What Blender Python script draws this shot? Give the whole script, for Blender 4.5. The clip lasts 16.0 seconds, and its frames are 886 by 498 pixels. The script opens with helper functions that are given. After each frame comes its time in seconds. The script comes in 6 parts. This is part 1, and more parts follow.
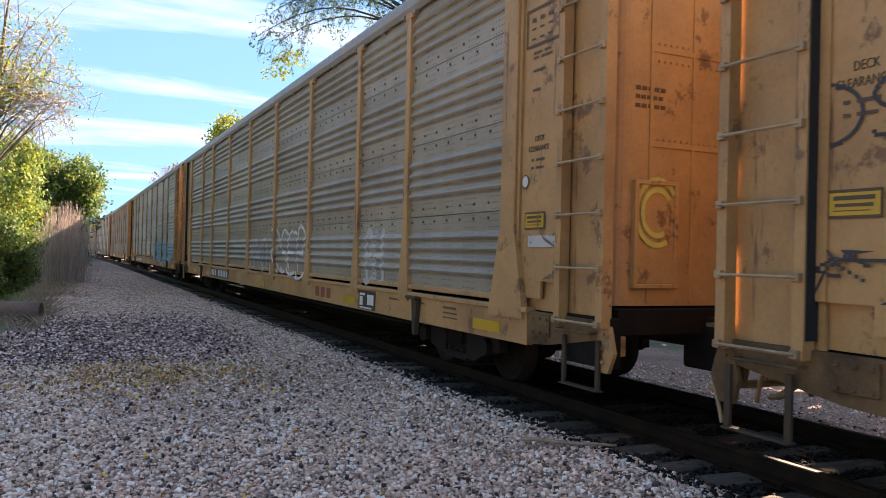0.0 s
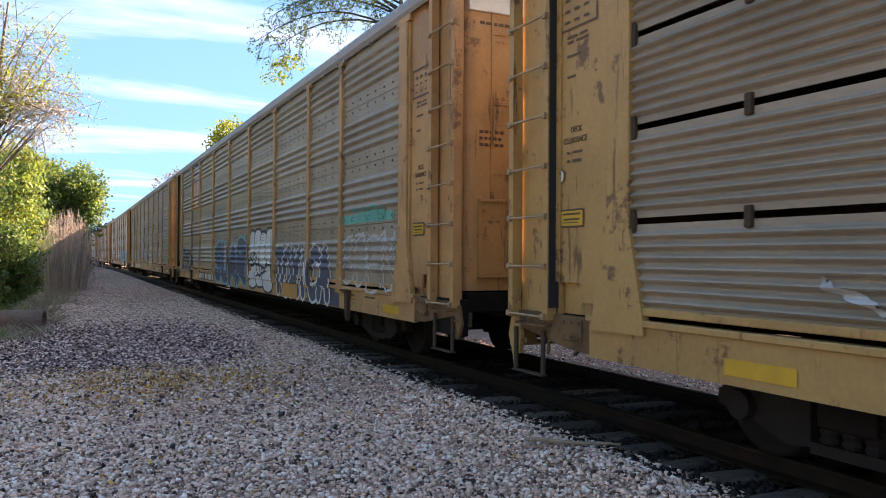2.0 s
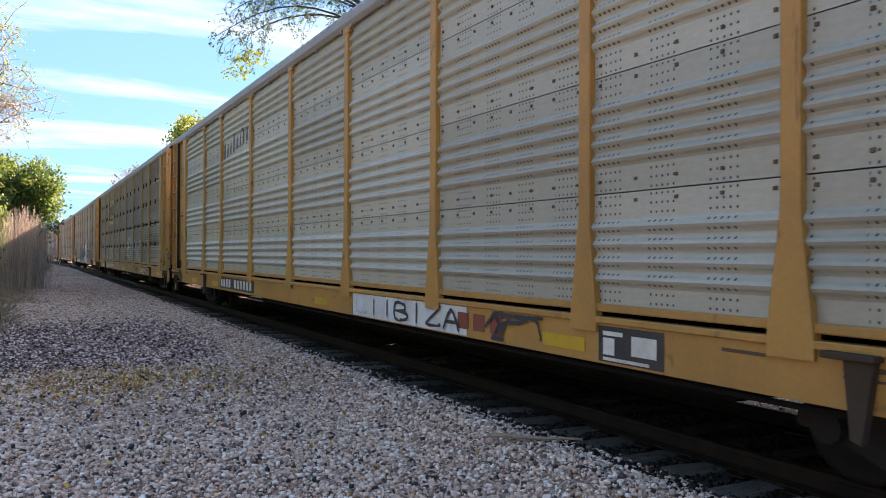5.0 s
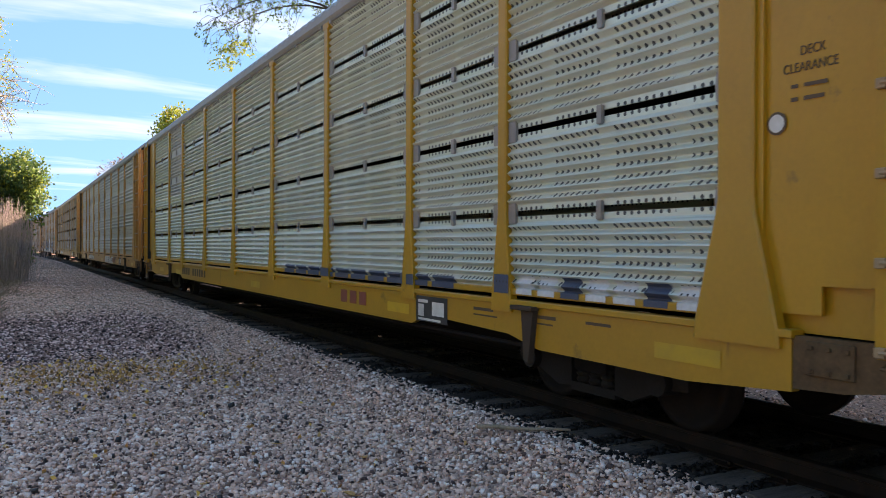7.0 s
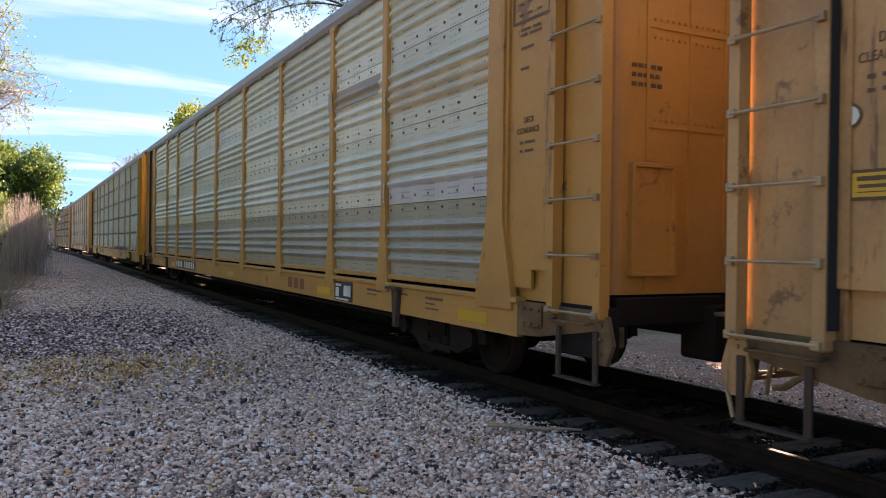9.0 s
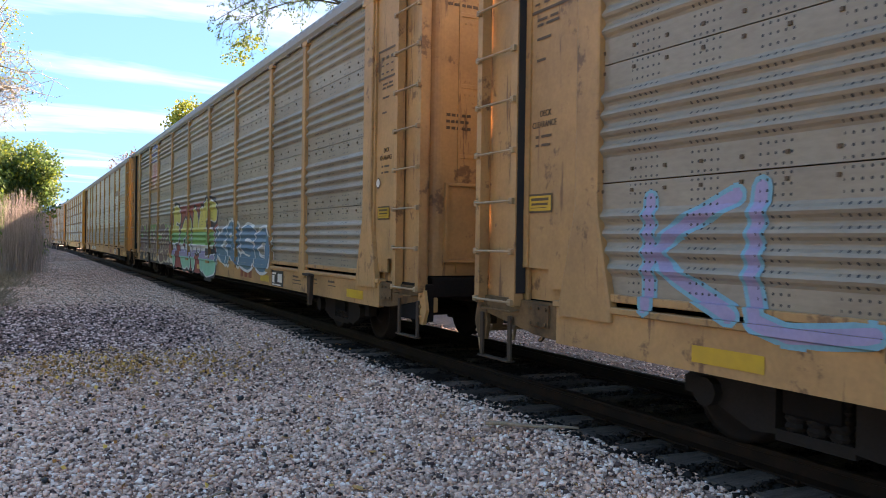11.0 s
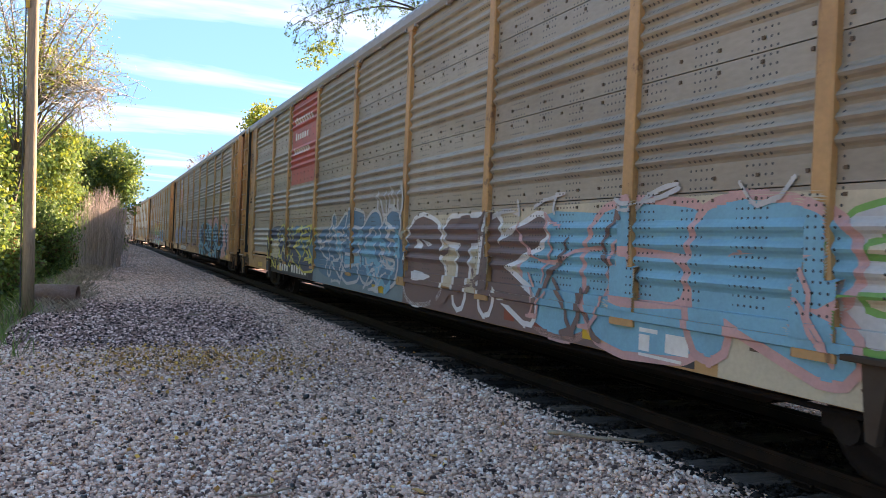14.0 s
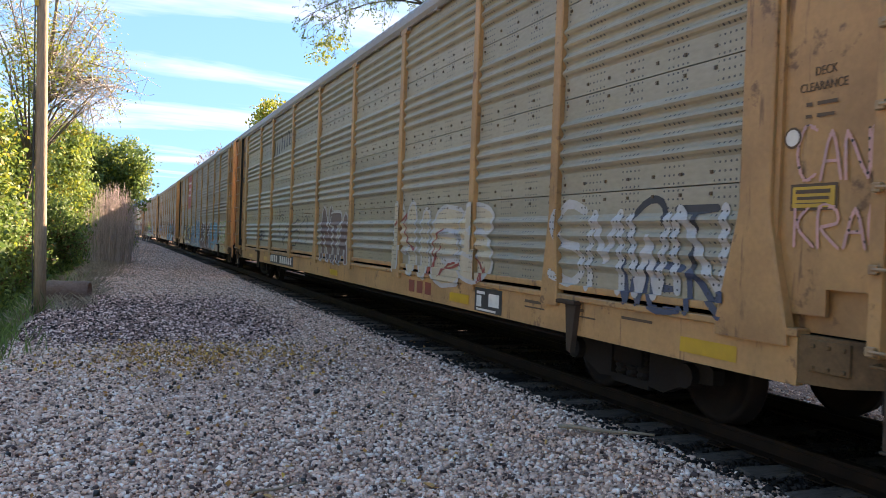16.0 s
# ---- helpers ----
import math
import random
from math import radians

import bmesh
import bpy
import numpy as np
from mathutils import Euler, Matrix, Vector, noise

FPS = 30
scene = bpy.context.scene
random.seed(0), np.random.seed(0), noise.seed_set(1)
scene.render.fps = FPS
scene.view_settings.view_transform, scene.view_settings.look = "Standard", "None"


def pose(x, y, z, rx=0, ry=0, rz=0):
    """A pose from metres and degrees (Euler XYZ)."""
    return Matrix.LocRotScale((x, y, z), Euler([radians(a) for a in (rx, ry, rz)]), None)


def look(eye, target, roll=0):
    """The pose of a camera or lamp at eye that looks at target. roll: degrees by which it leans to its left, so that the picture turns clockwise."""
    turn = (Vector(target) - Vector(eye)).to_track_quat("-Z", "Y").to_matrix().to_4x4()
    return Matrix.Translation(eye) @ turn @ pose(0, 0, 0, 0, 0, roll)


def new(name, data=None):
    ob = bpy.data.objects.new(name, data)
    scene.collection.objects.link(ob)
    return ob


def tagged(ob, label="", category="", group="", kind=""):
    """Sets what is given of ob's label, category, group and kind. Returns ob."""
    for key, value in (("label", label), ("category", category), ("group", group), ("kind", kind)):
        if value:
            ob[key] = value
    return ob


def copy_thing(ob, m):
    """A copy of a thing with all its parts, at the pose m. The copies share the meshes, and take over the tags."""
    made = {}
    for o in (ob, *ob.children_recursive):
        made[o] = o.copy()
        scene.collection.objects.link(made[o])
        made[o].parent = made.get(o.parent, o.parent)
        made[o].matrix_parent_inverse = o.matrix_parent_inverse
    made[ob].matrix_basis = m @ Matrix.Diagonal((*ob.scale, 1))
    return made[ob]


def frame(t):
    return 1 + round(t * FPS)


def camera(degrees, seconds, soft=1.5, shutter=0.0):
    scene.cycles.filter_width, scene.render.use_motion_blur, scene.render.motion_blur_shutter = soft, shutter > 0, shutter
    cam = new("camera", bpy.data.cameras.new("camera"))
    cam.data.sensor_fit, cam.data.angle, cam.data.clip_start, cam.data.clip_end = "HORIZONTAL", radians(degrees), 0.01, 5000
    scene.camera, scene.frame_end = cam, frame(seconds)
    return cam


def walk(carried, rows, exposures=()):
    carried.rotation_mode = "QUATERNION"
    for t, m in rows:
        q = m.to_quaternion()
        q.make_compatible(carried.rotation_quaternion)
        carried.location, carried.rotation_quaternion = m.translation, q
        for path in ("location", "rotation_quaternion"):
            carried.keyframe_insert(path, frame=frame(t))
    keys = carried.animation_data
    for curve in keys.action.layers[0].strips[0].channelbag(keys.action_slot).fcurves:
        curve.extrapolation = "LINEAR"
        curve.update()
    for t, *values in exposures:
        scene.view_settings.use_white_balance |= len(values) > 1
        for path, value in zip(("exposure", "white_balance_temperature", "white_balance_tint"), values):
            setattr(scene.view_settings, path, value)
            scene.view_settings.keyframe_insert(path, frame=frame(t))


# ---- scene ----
SECONDS = 16.0
cam = camera(58.5, SECONDS, soft=0.5, shutter=0.03)
walk(cam, [
    (0, pose(-0.017, 0.002, 1.518, 90.44, -1.39, -25.52)),
    (0.5, pose(-0.011, -0.006, 1.516, 90.48, -0.78, -24.95)),
    (1, pose(-0.005, -0.007, 1.516, 90.59, -0.35, -24.84)),
    (1.5, pose(-0.003, 0.004, 1.522, 90.62, -0.33, -25.31)),
    (2, pose(-0.011, -0.004, 1.520, 90.55, -0.38, -25.37)),
    (2.5, pose(-0.008, 0.002, 1.524, 90.46, -0.51, -25.29)),
    (3, pose(-0.006, 0.005, 1.519, 90.47, -0.64, -24.86)),
    (3.5, pose(-0.008, -0.010, 1.517, 90.49, -0.77, -24.56)),
    (4, pose(0.003, -0.002, 1.523, 90.49, -0.60, -25.56)),
    (4.5, pose(0.011, -0.005, 1.523, 90.51, -0.41, -27.09)),
    (7, pose(0.005, -0.002, 1.521, 89.73, -0.18, -28.81)),
    (7.5, pose(-0.002, -0.001, 1.518, 89.69, -0.41, -28.59)),
    (8, pose(-0.005, 0.001, 1.520, 89.57, -0.57, -28.25)),
    (8.5, pose(0.002, 0.002, 1.523, 89.58, -0.63, -28.05)),
    (9, pose(0.000, 0.000, 1.520, 89.61, -0.73, -27.90)),
    (9.5, pose(0.003, 0.001, 1.520, 89.63, -0.60, -28.03)),
    (12, pose(-0.007, 0.005, 1.514, 89.28, -1.33, -27.83)),
    (12.5, pose(-0.012, -0.011, 1.518, 89.23, -1.37, -26.02)),
    (13, pose(0.000, 0.004, 1.519, 89.34, -1.43, -24.67)),
    (13.5, pose(-0.001, 0.007, 1.522, 89.56, -1.83, -23.89)),
    (14, pose(-0.012, -0.004, 1.519, 89.74, -2.44, -23.30)),
    (14.5, pose(-0.008, -0.007, 1.511, 89.91, -2.65, -22.93)),
    (15, pose(-0.008, -0.000, 1.523, 89.47, -2.43, -22.76)),
    (15.5, pose(-0.006, -0.004, 1.509, 89.38, -2.32, -22.57)),
    (16, pose(-0.007, 0.002, 1.520, 89.29, -2.06, -22.62)),
], exposures=[(0, 2.41, 8600, 25), (4.5, 2.50, 8600, 25), (7.0, 2.23, 8600, 25), (9.5, 2.38, 8600, 25), (12.0, 2.62, 8600, 25), (16.0, 2.45, 8600, 25)])

# ---- light: low sun from behind the train, blue sky ----
SUN_EL, SUN_AZ = 31.0, 66.0        # azimuth in degrees clockwise from the track's direction (+y)
world = bpy.data.worlds.new("sky")
scene.world = world
world.use_nodes = True
wn = world.node_tree.nodes
wl = world.node_tree.links
sky = wn.new("ShaderNodeTexSky")
sky.sky_type = "NISHITA"
sky.sun_disc = False
sky.sun_elevation, sky.sun_rotation = radians(SUN_EL), radians(SUN_AZ)
sky.air_density, sky.dust_density, sky.ozone_density = 0.6, 0.0, 2.75
def sky_node(kind, **values):
    n = wn.new("ShaderNode" + kind)
    for k, v in values.items():
        n.inputs[k].default_value = v
    return n


tc = wn.new("ShaderNodeTexCoord")
# lifted lookup and gamma even out horizon and zenith, for more light from above
lifted = sky_node("Mapping", Location=(0, 0, 0.26))
wl.new(tc.outputs["Generated"], lifted.inputs["Vector"])
wl.new(lifted.outputs["Vector"], sky.inputs["Vector"])
even = sky_node("Gamma", Gamma=0.5)
hs = sky_node("HueSaturation", Saturation=1.66, Value=1.47)
tone = wn.new("ShaderNodeMix")
tone.data_type, tone.blend_type = "RGBA", "MULTIPLY"
tone.inputs["Factor"].default_value = 1.0
tone.inputs["B"].default_value = (0.93, 1.0, 1.0, 1)
wl.new(sky.outputs["Color"], even.inputs["Color"])
wl.new(even.outputs["Color"], hs.inputs["Color"])
wl.new(hs.outputs["Color"], tone.inputs["A"])
# streaks of cirrus on a level sheet high up; carried on unseen to whiten the shade
sep = wn.new("ShaderNodeSeparateXYZ")
wl.new(tc.outputs["Generated"], sep.inputs[0])
rise = wn.new("ShaderNodeMath")
rise.operation, rise.inputs[1].default_value = "ADD", 0.10
wl.new(sep.outputs["Z"], rise.inputs[0])
flat = wn.new("ShaderNodeVectorMath")
flat.operation = "DIVIDE"
wl.new(tc.outputs["Generated"], flat.inputs[0])
both = wn.new("ShaderNodeCombineXYZ")
for axis in "XYZ":
    wl.new(rise.outputs[0], both.inputs[axis])
wl.new(both.outputs[0], flat.inputs[1])
mp = sky_node("Mapping", Location=(0.9, 0.35, 0.0), Scale=(0.42, 1.15, 0.0))
mp.inputs["Rotation"].default_value = (0, 0, radians(-16))
wl.new(flat.outputs[0], mp.inputs["Vector"])
nz = sky_node("TexNoise", Scale=1.5, Detail=6.0, Roughness=0.55, Distortion=0.35)
wl.new(mp.outputs["Vector"], nz.inputs["Vector"])
rp = wn.new("ShaderNodeValToRGB")
rp.color_ramp.elements[0].position, rp.color_ramp.elements[0].color = 0.50, (0, 0, 0, 1)
rp.color_ramp.elements[1].position, rp.color_ramp.elements[1].color = 0.88, (0.42, 0.42, 0.42, 1)
mixc = wn.new("ShaderNodeMix")
mixc.data_type = "RGBA"
mixc.inputs["B"].default_value = (5.2, 4.9, 4.6, 1)
wl.new(nz.outputs["Fac"], rp.inputs["Fac"])
wl.new(rp.outputs["Color"], mixc.inputs["Factor"])
wl.new(tone.outputs["Result"], mixc.inputs["A"])
wl.new(mixc.outputs["Result"], wn["Background"].inputs["Color"])
wn["Background"].inputs["Strength"].default_value = 0.13

sun = new("sun", bpy.data.lights.new("sun", "SUN"))
sun.data.energy, sun.data.angle, sun.data.color = 5.0, radians(0.5), (1.0, 0.94, 0.84)
a, e = radians(SUN_AZ), radians(SUN_EL)
sun_from = Vector((math.sin(a) * math.cos(e), math.cos(a) * math.cos(e), math.sin(e)))
sun.matrix_world = look(sun_from * 80, (0, 0, 0))


# ---- materials ----
def mat(name, base, rough=0.6, metal=0.0, spread=0.0, stain=None, stain_amount=0.0, stain_scale=1.5, grain=0.0,
        grain_scale=60.0, bump=0.0, stretch=(1, 1, 1), island=False, lift=0.0, flecks=None, spec=0.5, specks=None):
    """A surface with a stain at large scale, grain at small scale, and a random shade from piece to piece."""
    m = bpy.data.materials.new(name)
    m.use_nodes = True
    n, l = m.node_tree.nodes, m.node_tree.links
    b = n["Principled BSDF"]
    b.inputs["Roughness"].default_value, b.inputs["Metallic"].default_value = rough, metal
    b.inputs["Specular IOR Level"].default_value = spec
    co = n.new("ShaderNodeTexCoord")
    mapping = n.new("ShaderNodeMapping")
    mapping.inputs["Scale"].default_value = stretch
    l.new(co.outputs["Object"], mapping.inputs["Vector"])
    col = n.new("ShaderNodeRGB")
    col.outputs[0].default_value = (*base, 1)
    out = col.outputs[0]
    info = n.new("ShaderNodeObjectInfo")
    rnd = info.outputs["Random"]
    if island:
        rnd = n.new("ShaderNodeNewGeometry").outputs["Random Per Island"]
    if stain:
        tex = n.new("ShaderNodeTexNoise")
        tex.inputs["Scale"].default_value, tex.inputs["Detail"].default_value = stain_scale, 6.0
        tex.inputs["Roughness"].default_value = 0.65
        off = n.new("ShaderNodeVectorMath")
        off.operation = "ADD"
        mul = n.new("ShaderNodeMath")
        mul.operation, mul.inputs[1].default_value = "MULTIPLY", 37.0
        l.new(info.outputs["Random"], mul.inputs[0])
        l.new(mapping.outputs["Vector"], off.inputs[0])
        l.new(mul.outputs[0], off.inputs[1])
        l.new(off.outputs[0], tex.inputs["Vector"])
        ramp = n.new("ShaderNodeMapRange")
        ramp.inputs["From Min"].default_value, ramp.inputs["From Max"].default_value = 0.42, 0.72
        ramp.inputs["To Max"].default_value = stain_amount
        l.new(tex.outputs["Fac"], ramp.inputs["Value"])
        mx = n.new("ShaderNodeMix")
        mx.data_type = "RGBA"
        mx.inputs["B"].default_value = (*stain, 1)
        l.new(ramp.outputs[0], mx.inputs["Factor"])
        l.new(out, mx.inputs["A"])
        out = mx.outputs["Result"]
    if specks:
        # a share of the pieces is of a second and a third colour
        for colour, lo, hi in specks:
            pick = n.new("ShaderNodeMapRange")
            pick.inputs["From Min"].default_value, pick.inputs["From Max"].default_value = lo, hi
            l.new(rnd, pick.inputs["Value"])
            mk = n.new("ShaderNodeMix")
            mk.data_type = "RGBA"
            mk.inputs["B"].default_value = (*colour, 1)
            l.new(pick.outputs[0], mk.inputs["Factor"])
            l.new(out, mk.inputs["A"])
            out = mk.outputs["Result"]
    if flecks:
        # sharp-edged chips, and runs drawn down from them
        colour, fscale, edge = flecks
        for stretch2, e in (((1, 1, 1), edge), ((2.2, 2.2, 0.22), edge + 0.015)):
            mp2 = n.new("ShaderNodeMapping")
            mp2.inputs["Scale"].default_value = stretch2
            l.new(co.outputs["Object"], mp2.inputs["Vector"])
            fx = n.new("ShaderNodeTexNoise")
            fx.inputs["Scale"].default_value, fx.inputs["Detail"].default_value, fx.inputs["Roughness"].default_value = fscale, 5.0, 0.7
            off2 = n.new("ShaderNodeVectorMath")
            off2.operation = "ADD"
            mul2 = n.new("ShaderNodeMath")
            mul2.operation, mul2.inputs[1].default_value = "MULTIPLY", 91.0
            l.new(info.outputs["Random"], mul2.inputs[0])
            l.new(mp2.outputs["Vector"], off2.inputs[0])
            l.new(mul2.outputs[0], off2.inputs[1])
            l.new(off2.outputs[0], fx.inputs["Vector"])
            fr = n.new("ShaderNodeMapRange")
            fr.inputs["From Min"].default_value, fr.inputs["From Max"].default_value = e, e + 0.06
            fr.inputs["To Max"].default_value = 0.8
            l.new(fx.outputs["Fac"], fr.inputs["Value"])
            mf = n.new("ShaderNodeMix")
            mf.data_type = "RGBA"
            mf.inputs["B"].default_value = (*colour, 1)
            l.new(fr.outputs[0], mf.inputs["Factor"])
            l.new(out, mf.inputs["A"])
            out = mf.outputs["Result"]
    if grain or bump:
        g = n.new("ShaderNodeTexNoise")
        g.inputs["Scale"].default_value, g.inputs["Detail"].default_value = grain_scale, 3.0
        l.new(mapping.outputs["Vector"], g.inputs["Vector"])
    if spread or grain:
        hsv = n.new("ShaderNodeHueSaturation")
        val = n.new("ShaderNodeMapRange")
        val.inputs["To Min"].default_value, val.inputs["To Max"].default_value = 1 - spread + lift, 1 + spread + lift
        l.new(rnd, val.inputs["Value"])
        v = val.outputs[0]
        if grain:
            gr = n.new("ShaderNodeMapRange")
            gr.inputs["From Min"].default_value, gr.inputs["From Max"].default_value = 0.3, 0.7
            gr.inputs["To Min"].default_value, gr.inputs["To Max"].default_value = 1 - grain, 1 + grain
            l.new(g.outputs["Fac"], gr.inputs["Value"])
            mu = n.new("ShaderNodeMath")
            mu.operation = "MULTIPLY"
            l.new(v, mu.inputs[0])
            l.new(gr.outputs[0], mu.inputs[1])
            v = mu.outputs[0]
        l.new(v, hsv.inputs["Value"])
        l.new(out, hsv.inputs["Color"])
        out = hsv.outputs["Color"]
    if bump:
        bp = n.new("ShaderNodeBump")
        bp.inputs["Strength"].default_value, bp.inputs["Distance"].default_value = bump, 0.02
        l.new(g.outputs["Fac"], bp.inputs["Height"])
        l.new(bp.outputs["Normal"], b.inputs["Normal"])
    l.new(out, b.inputs["Base Color"])
    return m


def holes(m, dy, dz, radius, cluster, duty, dark=0.06, above=-9.0):
    """Rows of small punched holes, in clusters along y, added to a sheet's material."""
    n, l = m.node_tree.nodes, m.node_tree.links
    b = n["Principled BSDF"]
    src = b.inputs["Base Color"].links[0].from_socket
    co = n.new("ShaderNodeTexCoord")
    sep = n.new("ShaderNodeSeparateXYZ")
    l.new(co.outputs["Object"], sep.inputs[0])

    def op(kind, a, b2=None, c=None):
        x = n.new("ShaderNodeMath")
        x.operation = kind
        for i, v in enumerate((a, b2, c)):
            if v is None:
                continue
            if isinstance(v, (int, float)):
                x.inputs[i].default_value = v
            else:
                l.new(v, x.inputs[i])
        return x.outputs[0]
    fy = op("MULTIPLY", op("SUBTRACT", op("FRACT", op("MULTIPLY", sep.outputs["Y"], 1 / dy)), 0.5), dy)
    fz = op("MULTIPLY", op("SUBTRACT", op("FRACT", op("MULTIPLY", sep.outputs["Z"], 1 / dz)), 0.5), dz)
    r2 = op("ADD", op("MULTIPLY", fy, fy), op("MULTIPLY", fz, fz))
    dot = op("LESS_THAN", r2, radius * radius)
    on = op("LESS_THAN", op("FRACT", op("MULTIPLY", sep.outputs["Y"], 1 / cluster)), duty)
    mask = op("MULTIPLY", op("MULTIPLY", dot, on), op("GREATER_THAN", sep.outputs["Z"], above))
    mx = n.new("ShaderNodeMix")
    mx.data_type = "RGBA"
    mx.inputs["B"].default_value = (dark, dark, dark, 1)
    l.new(mask, mx.inputs["Factor"])
    l.new(src, mx.inputs["A"])
    l.new(mx.outputs["Result"], b.inputs["Base Color"])
    return m


RUST = (0.16, 0.07, 0.03)
SOOT = (0.05, 0.04, 0.03)
# body paints: weathered tan, old yellow, fresh gold, orange tan, brown
PAINT = {
    "tan": mat("paint_tan", (0.46, 0.245, 0.095), 0.55, 0, 0.05, (0.22, 0.11, 0.045), 0.75, 0.9, 0.07, 25, 0.05, flecks=((0.13, 0.06, 0.03), 2.6, 0.59)),
    "old": mat("paint_old_yellow", (0.44, 0.255, 0.085), 0.55, 0, 0.05, (0.24, 0.12, 0.045), 0.6, 0.8, 0.07, 25, 0.05, flecks=((0.10, 0.045, 0.02), 2.8, 0.58)),
    "gold": mat("paint_gold", (0.46, 0.222, 0.010), 0.4, 0, 0.03, (0.28, 0.13, 0.015), 0.35, 0.7, 0.04, 25, 0.02, flecks=((0.25, 0.12, 0.02), 2.0, 0.63)),
    "orange": mat("paint_orange_tan", (0.46, 0.218, 0.05), 0.5, 0, 0.04, (0.26, 0.115, 0.03), 0.55, 0.8, 0.05, 25, 0.03, flecks=((0.17, 0.075, 0.03), 2.4, 0.62)),
    "rust": mat("paint_rusty_orange", (0.44, 0.21, 0.07), 0.65, 0, 0.05, RUST, 0.85, 1.1, 0.08, 25, 0.06, flecks=((0.09, 0.04, 0.02), 3.0, 0.60)),
}
PANEL = {
    "dirty": holes(mat("panel_dirty_grey", (0.30, 0.255, 0.195), 0.5, 0.1, 0.10, (0.20, 0.155, 0.11), 0.85, 1.2, 0.08, 30, 0.03, (1, 0.35, 1)), 0.06, 0.071, 0.0105, 0.62, 0.5, 0.04),
    "dark": (mat("panel_dark_grey", (0.31, 0.25, 0.185), 0.55, 0.08, 0.06, (0.14, 0.12, 0.09), 0.8, 1.0, 0.08, 30, 0.03, (1, 0.3, 1))),
    "silver": holes(mat("panel_silver", (0.60, 0.62, 0.52), 0.4, 0.35, 0.05, (0.48, 0.50, 0.36), 0.5, 0.8, 0.03, 30, 0.01, (1, 0.4, 1)), 0.08, 0.10, 0.018, 0.83, 0.8),
    "light": holes(mat("panel_light_grey", (0.40, 0.38, 0.315), 0.5, 0.12, 0.16, (0.36, 0.34, 0.27), 0.7, 1.0, 0.06, 30, 0.02, (1, 0.4, 1)), 0.06, 0.071, 0.0105, 0.62, 0.5, 0.05),
    "green": holes(mat("panel_green_grey", (0.31, 0.275, 0.20), 0.5, 0.1, 0.10, (0.25, 0.22, 0.155), 0.8, 1.1, 0.08, 30, 0.03, (1, 0.35, 1)), 0.06, 0.071, 0.0105, 0.62, 0.5, 0.05),
}
PANEL["pale"] = holes(mat("panel_pale_green", (0.57, 0.56, 0.45), 0.45, 0.2, 0.14, (0.36, 0.37, 0.27), 0.6, 0.9, 0.05, 30, 0.02, (1, 0.4, 1)), 0.06, 0.071, 0.0095, 0.62, 0.5, 0.05)
M_ROOF = mat("roof_galvanised", (0.30, 0.27, 0.25), 0.5, 0.3, 0.05, (0.24, 0.20, 0.17), 0.7, 0.8, 0.06, 20, 0.03)
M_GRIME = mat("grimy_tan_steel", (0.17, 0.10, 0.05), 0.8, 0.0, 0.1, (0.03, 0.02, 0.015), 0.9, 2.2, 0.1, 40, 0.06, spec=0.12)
M_STEP = mat("step_steel", (0.07, 0.05, 0.036), 0.8, 0.0, 0.1, (0.05, 0.025, 0.014), 0.5, 4, spec=0.12)
# steel, iron and wheels: shade beneath the cars is put into these near-blacks
M_STEEL = mat("steel_grimy_shaded", (0.012, 0.01, 0.009), 0.85, 0.0, 0.1, (0.04, 0.02, 0.012), 0.4, 2.0, 0.1, 40, 0.08, spec=0.12)
M_IRON = mat("cast_iron_shaded", (0.026, 0.021, 0.018), 0.85, 0.0, 0.1, (0.02, 0.015, 0.012), 0.6, 3.0, 0.1, 40, 0.1, spec=0.12)
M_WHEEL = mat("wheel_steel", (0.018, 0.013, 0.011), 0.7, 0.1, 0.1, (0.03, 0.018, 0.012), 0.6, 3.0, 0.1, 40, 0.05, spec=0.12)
M_PIPE = mat("pipe_worn_paint", (0.36, 0.24, 0.13), 0.5, 0.1, 0.1, RUST, 0.6, 4.0)
# shade inside the body and in the ladder slit, painted as near-black
M_DARK = mat("inside_shade", (0.03, 0.03, 0.03), 0.9, spec=0.12)
M_YTAPE = mat("reflector_yellow", (0.56, 0.32, 0.02), 0.35, 0, 0.1, (0.35, 0.2, 0.03), 0.5, 4)
M_BLACK = mat("paint_black", (0.02, 0.02, 0.022), 0.5, 0, 0, (0.08, 0.07, 0.06), 0.5, 3)
M_WHITE = mat("paint_white", (0.68, 0.66, 0.6), 0.5, 0, 0, (0.35, 0.31, 0.25), 0.7, 3)
M_INK = mat("stencil_ink", (0.09, 0.05, 0.025), 0.6)
M_REDINK = mat("stencil_red", (0.24, 0.045, 0.025), 0.6, 0, 0, (0.2, 0.07, 0.03), 0.6, 4)
M_RED = mat("sign_red", (0.42, 0.06, 0.045), 0.5, 0, 0, (0.2, 0.08, 0.06), 0.6, 3)
M_SIGNBLUE = mat("sign_blue", (0.10, 0.11, 0.26), 0.5, 0, 0, (0.16, 0.15, 0.22), 0.6, 3)
# rails darkened: the shade under the train is put into their colour
M_RAIL = mat("rail_steel", (0.018, 0.012, 0.009), 0.6, 0.3, 0.0, (0.05, 0.025, 0.015), 0.6, 4, 0.1, 60, 0.05, spec=0.12)
M_TIE = mat("tie_wood", (0.10, 0.078, 0.066), 0.9, 0, 0.9, (0.03, 0.023, 0.02), 0.85, 2.2, 0.3, 30, 0.5, (1, 8, 1), spec=0.2)
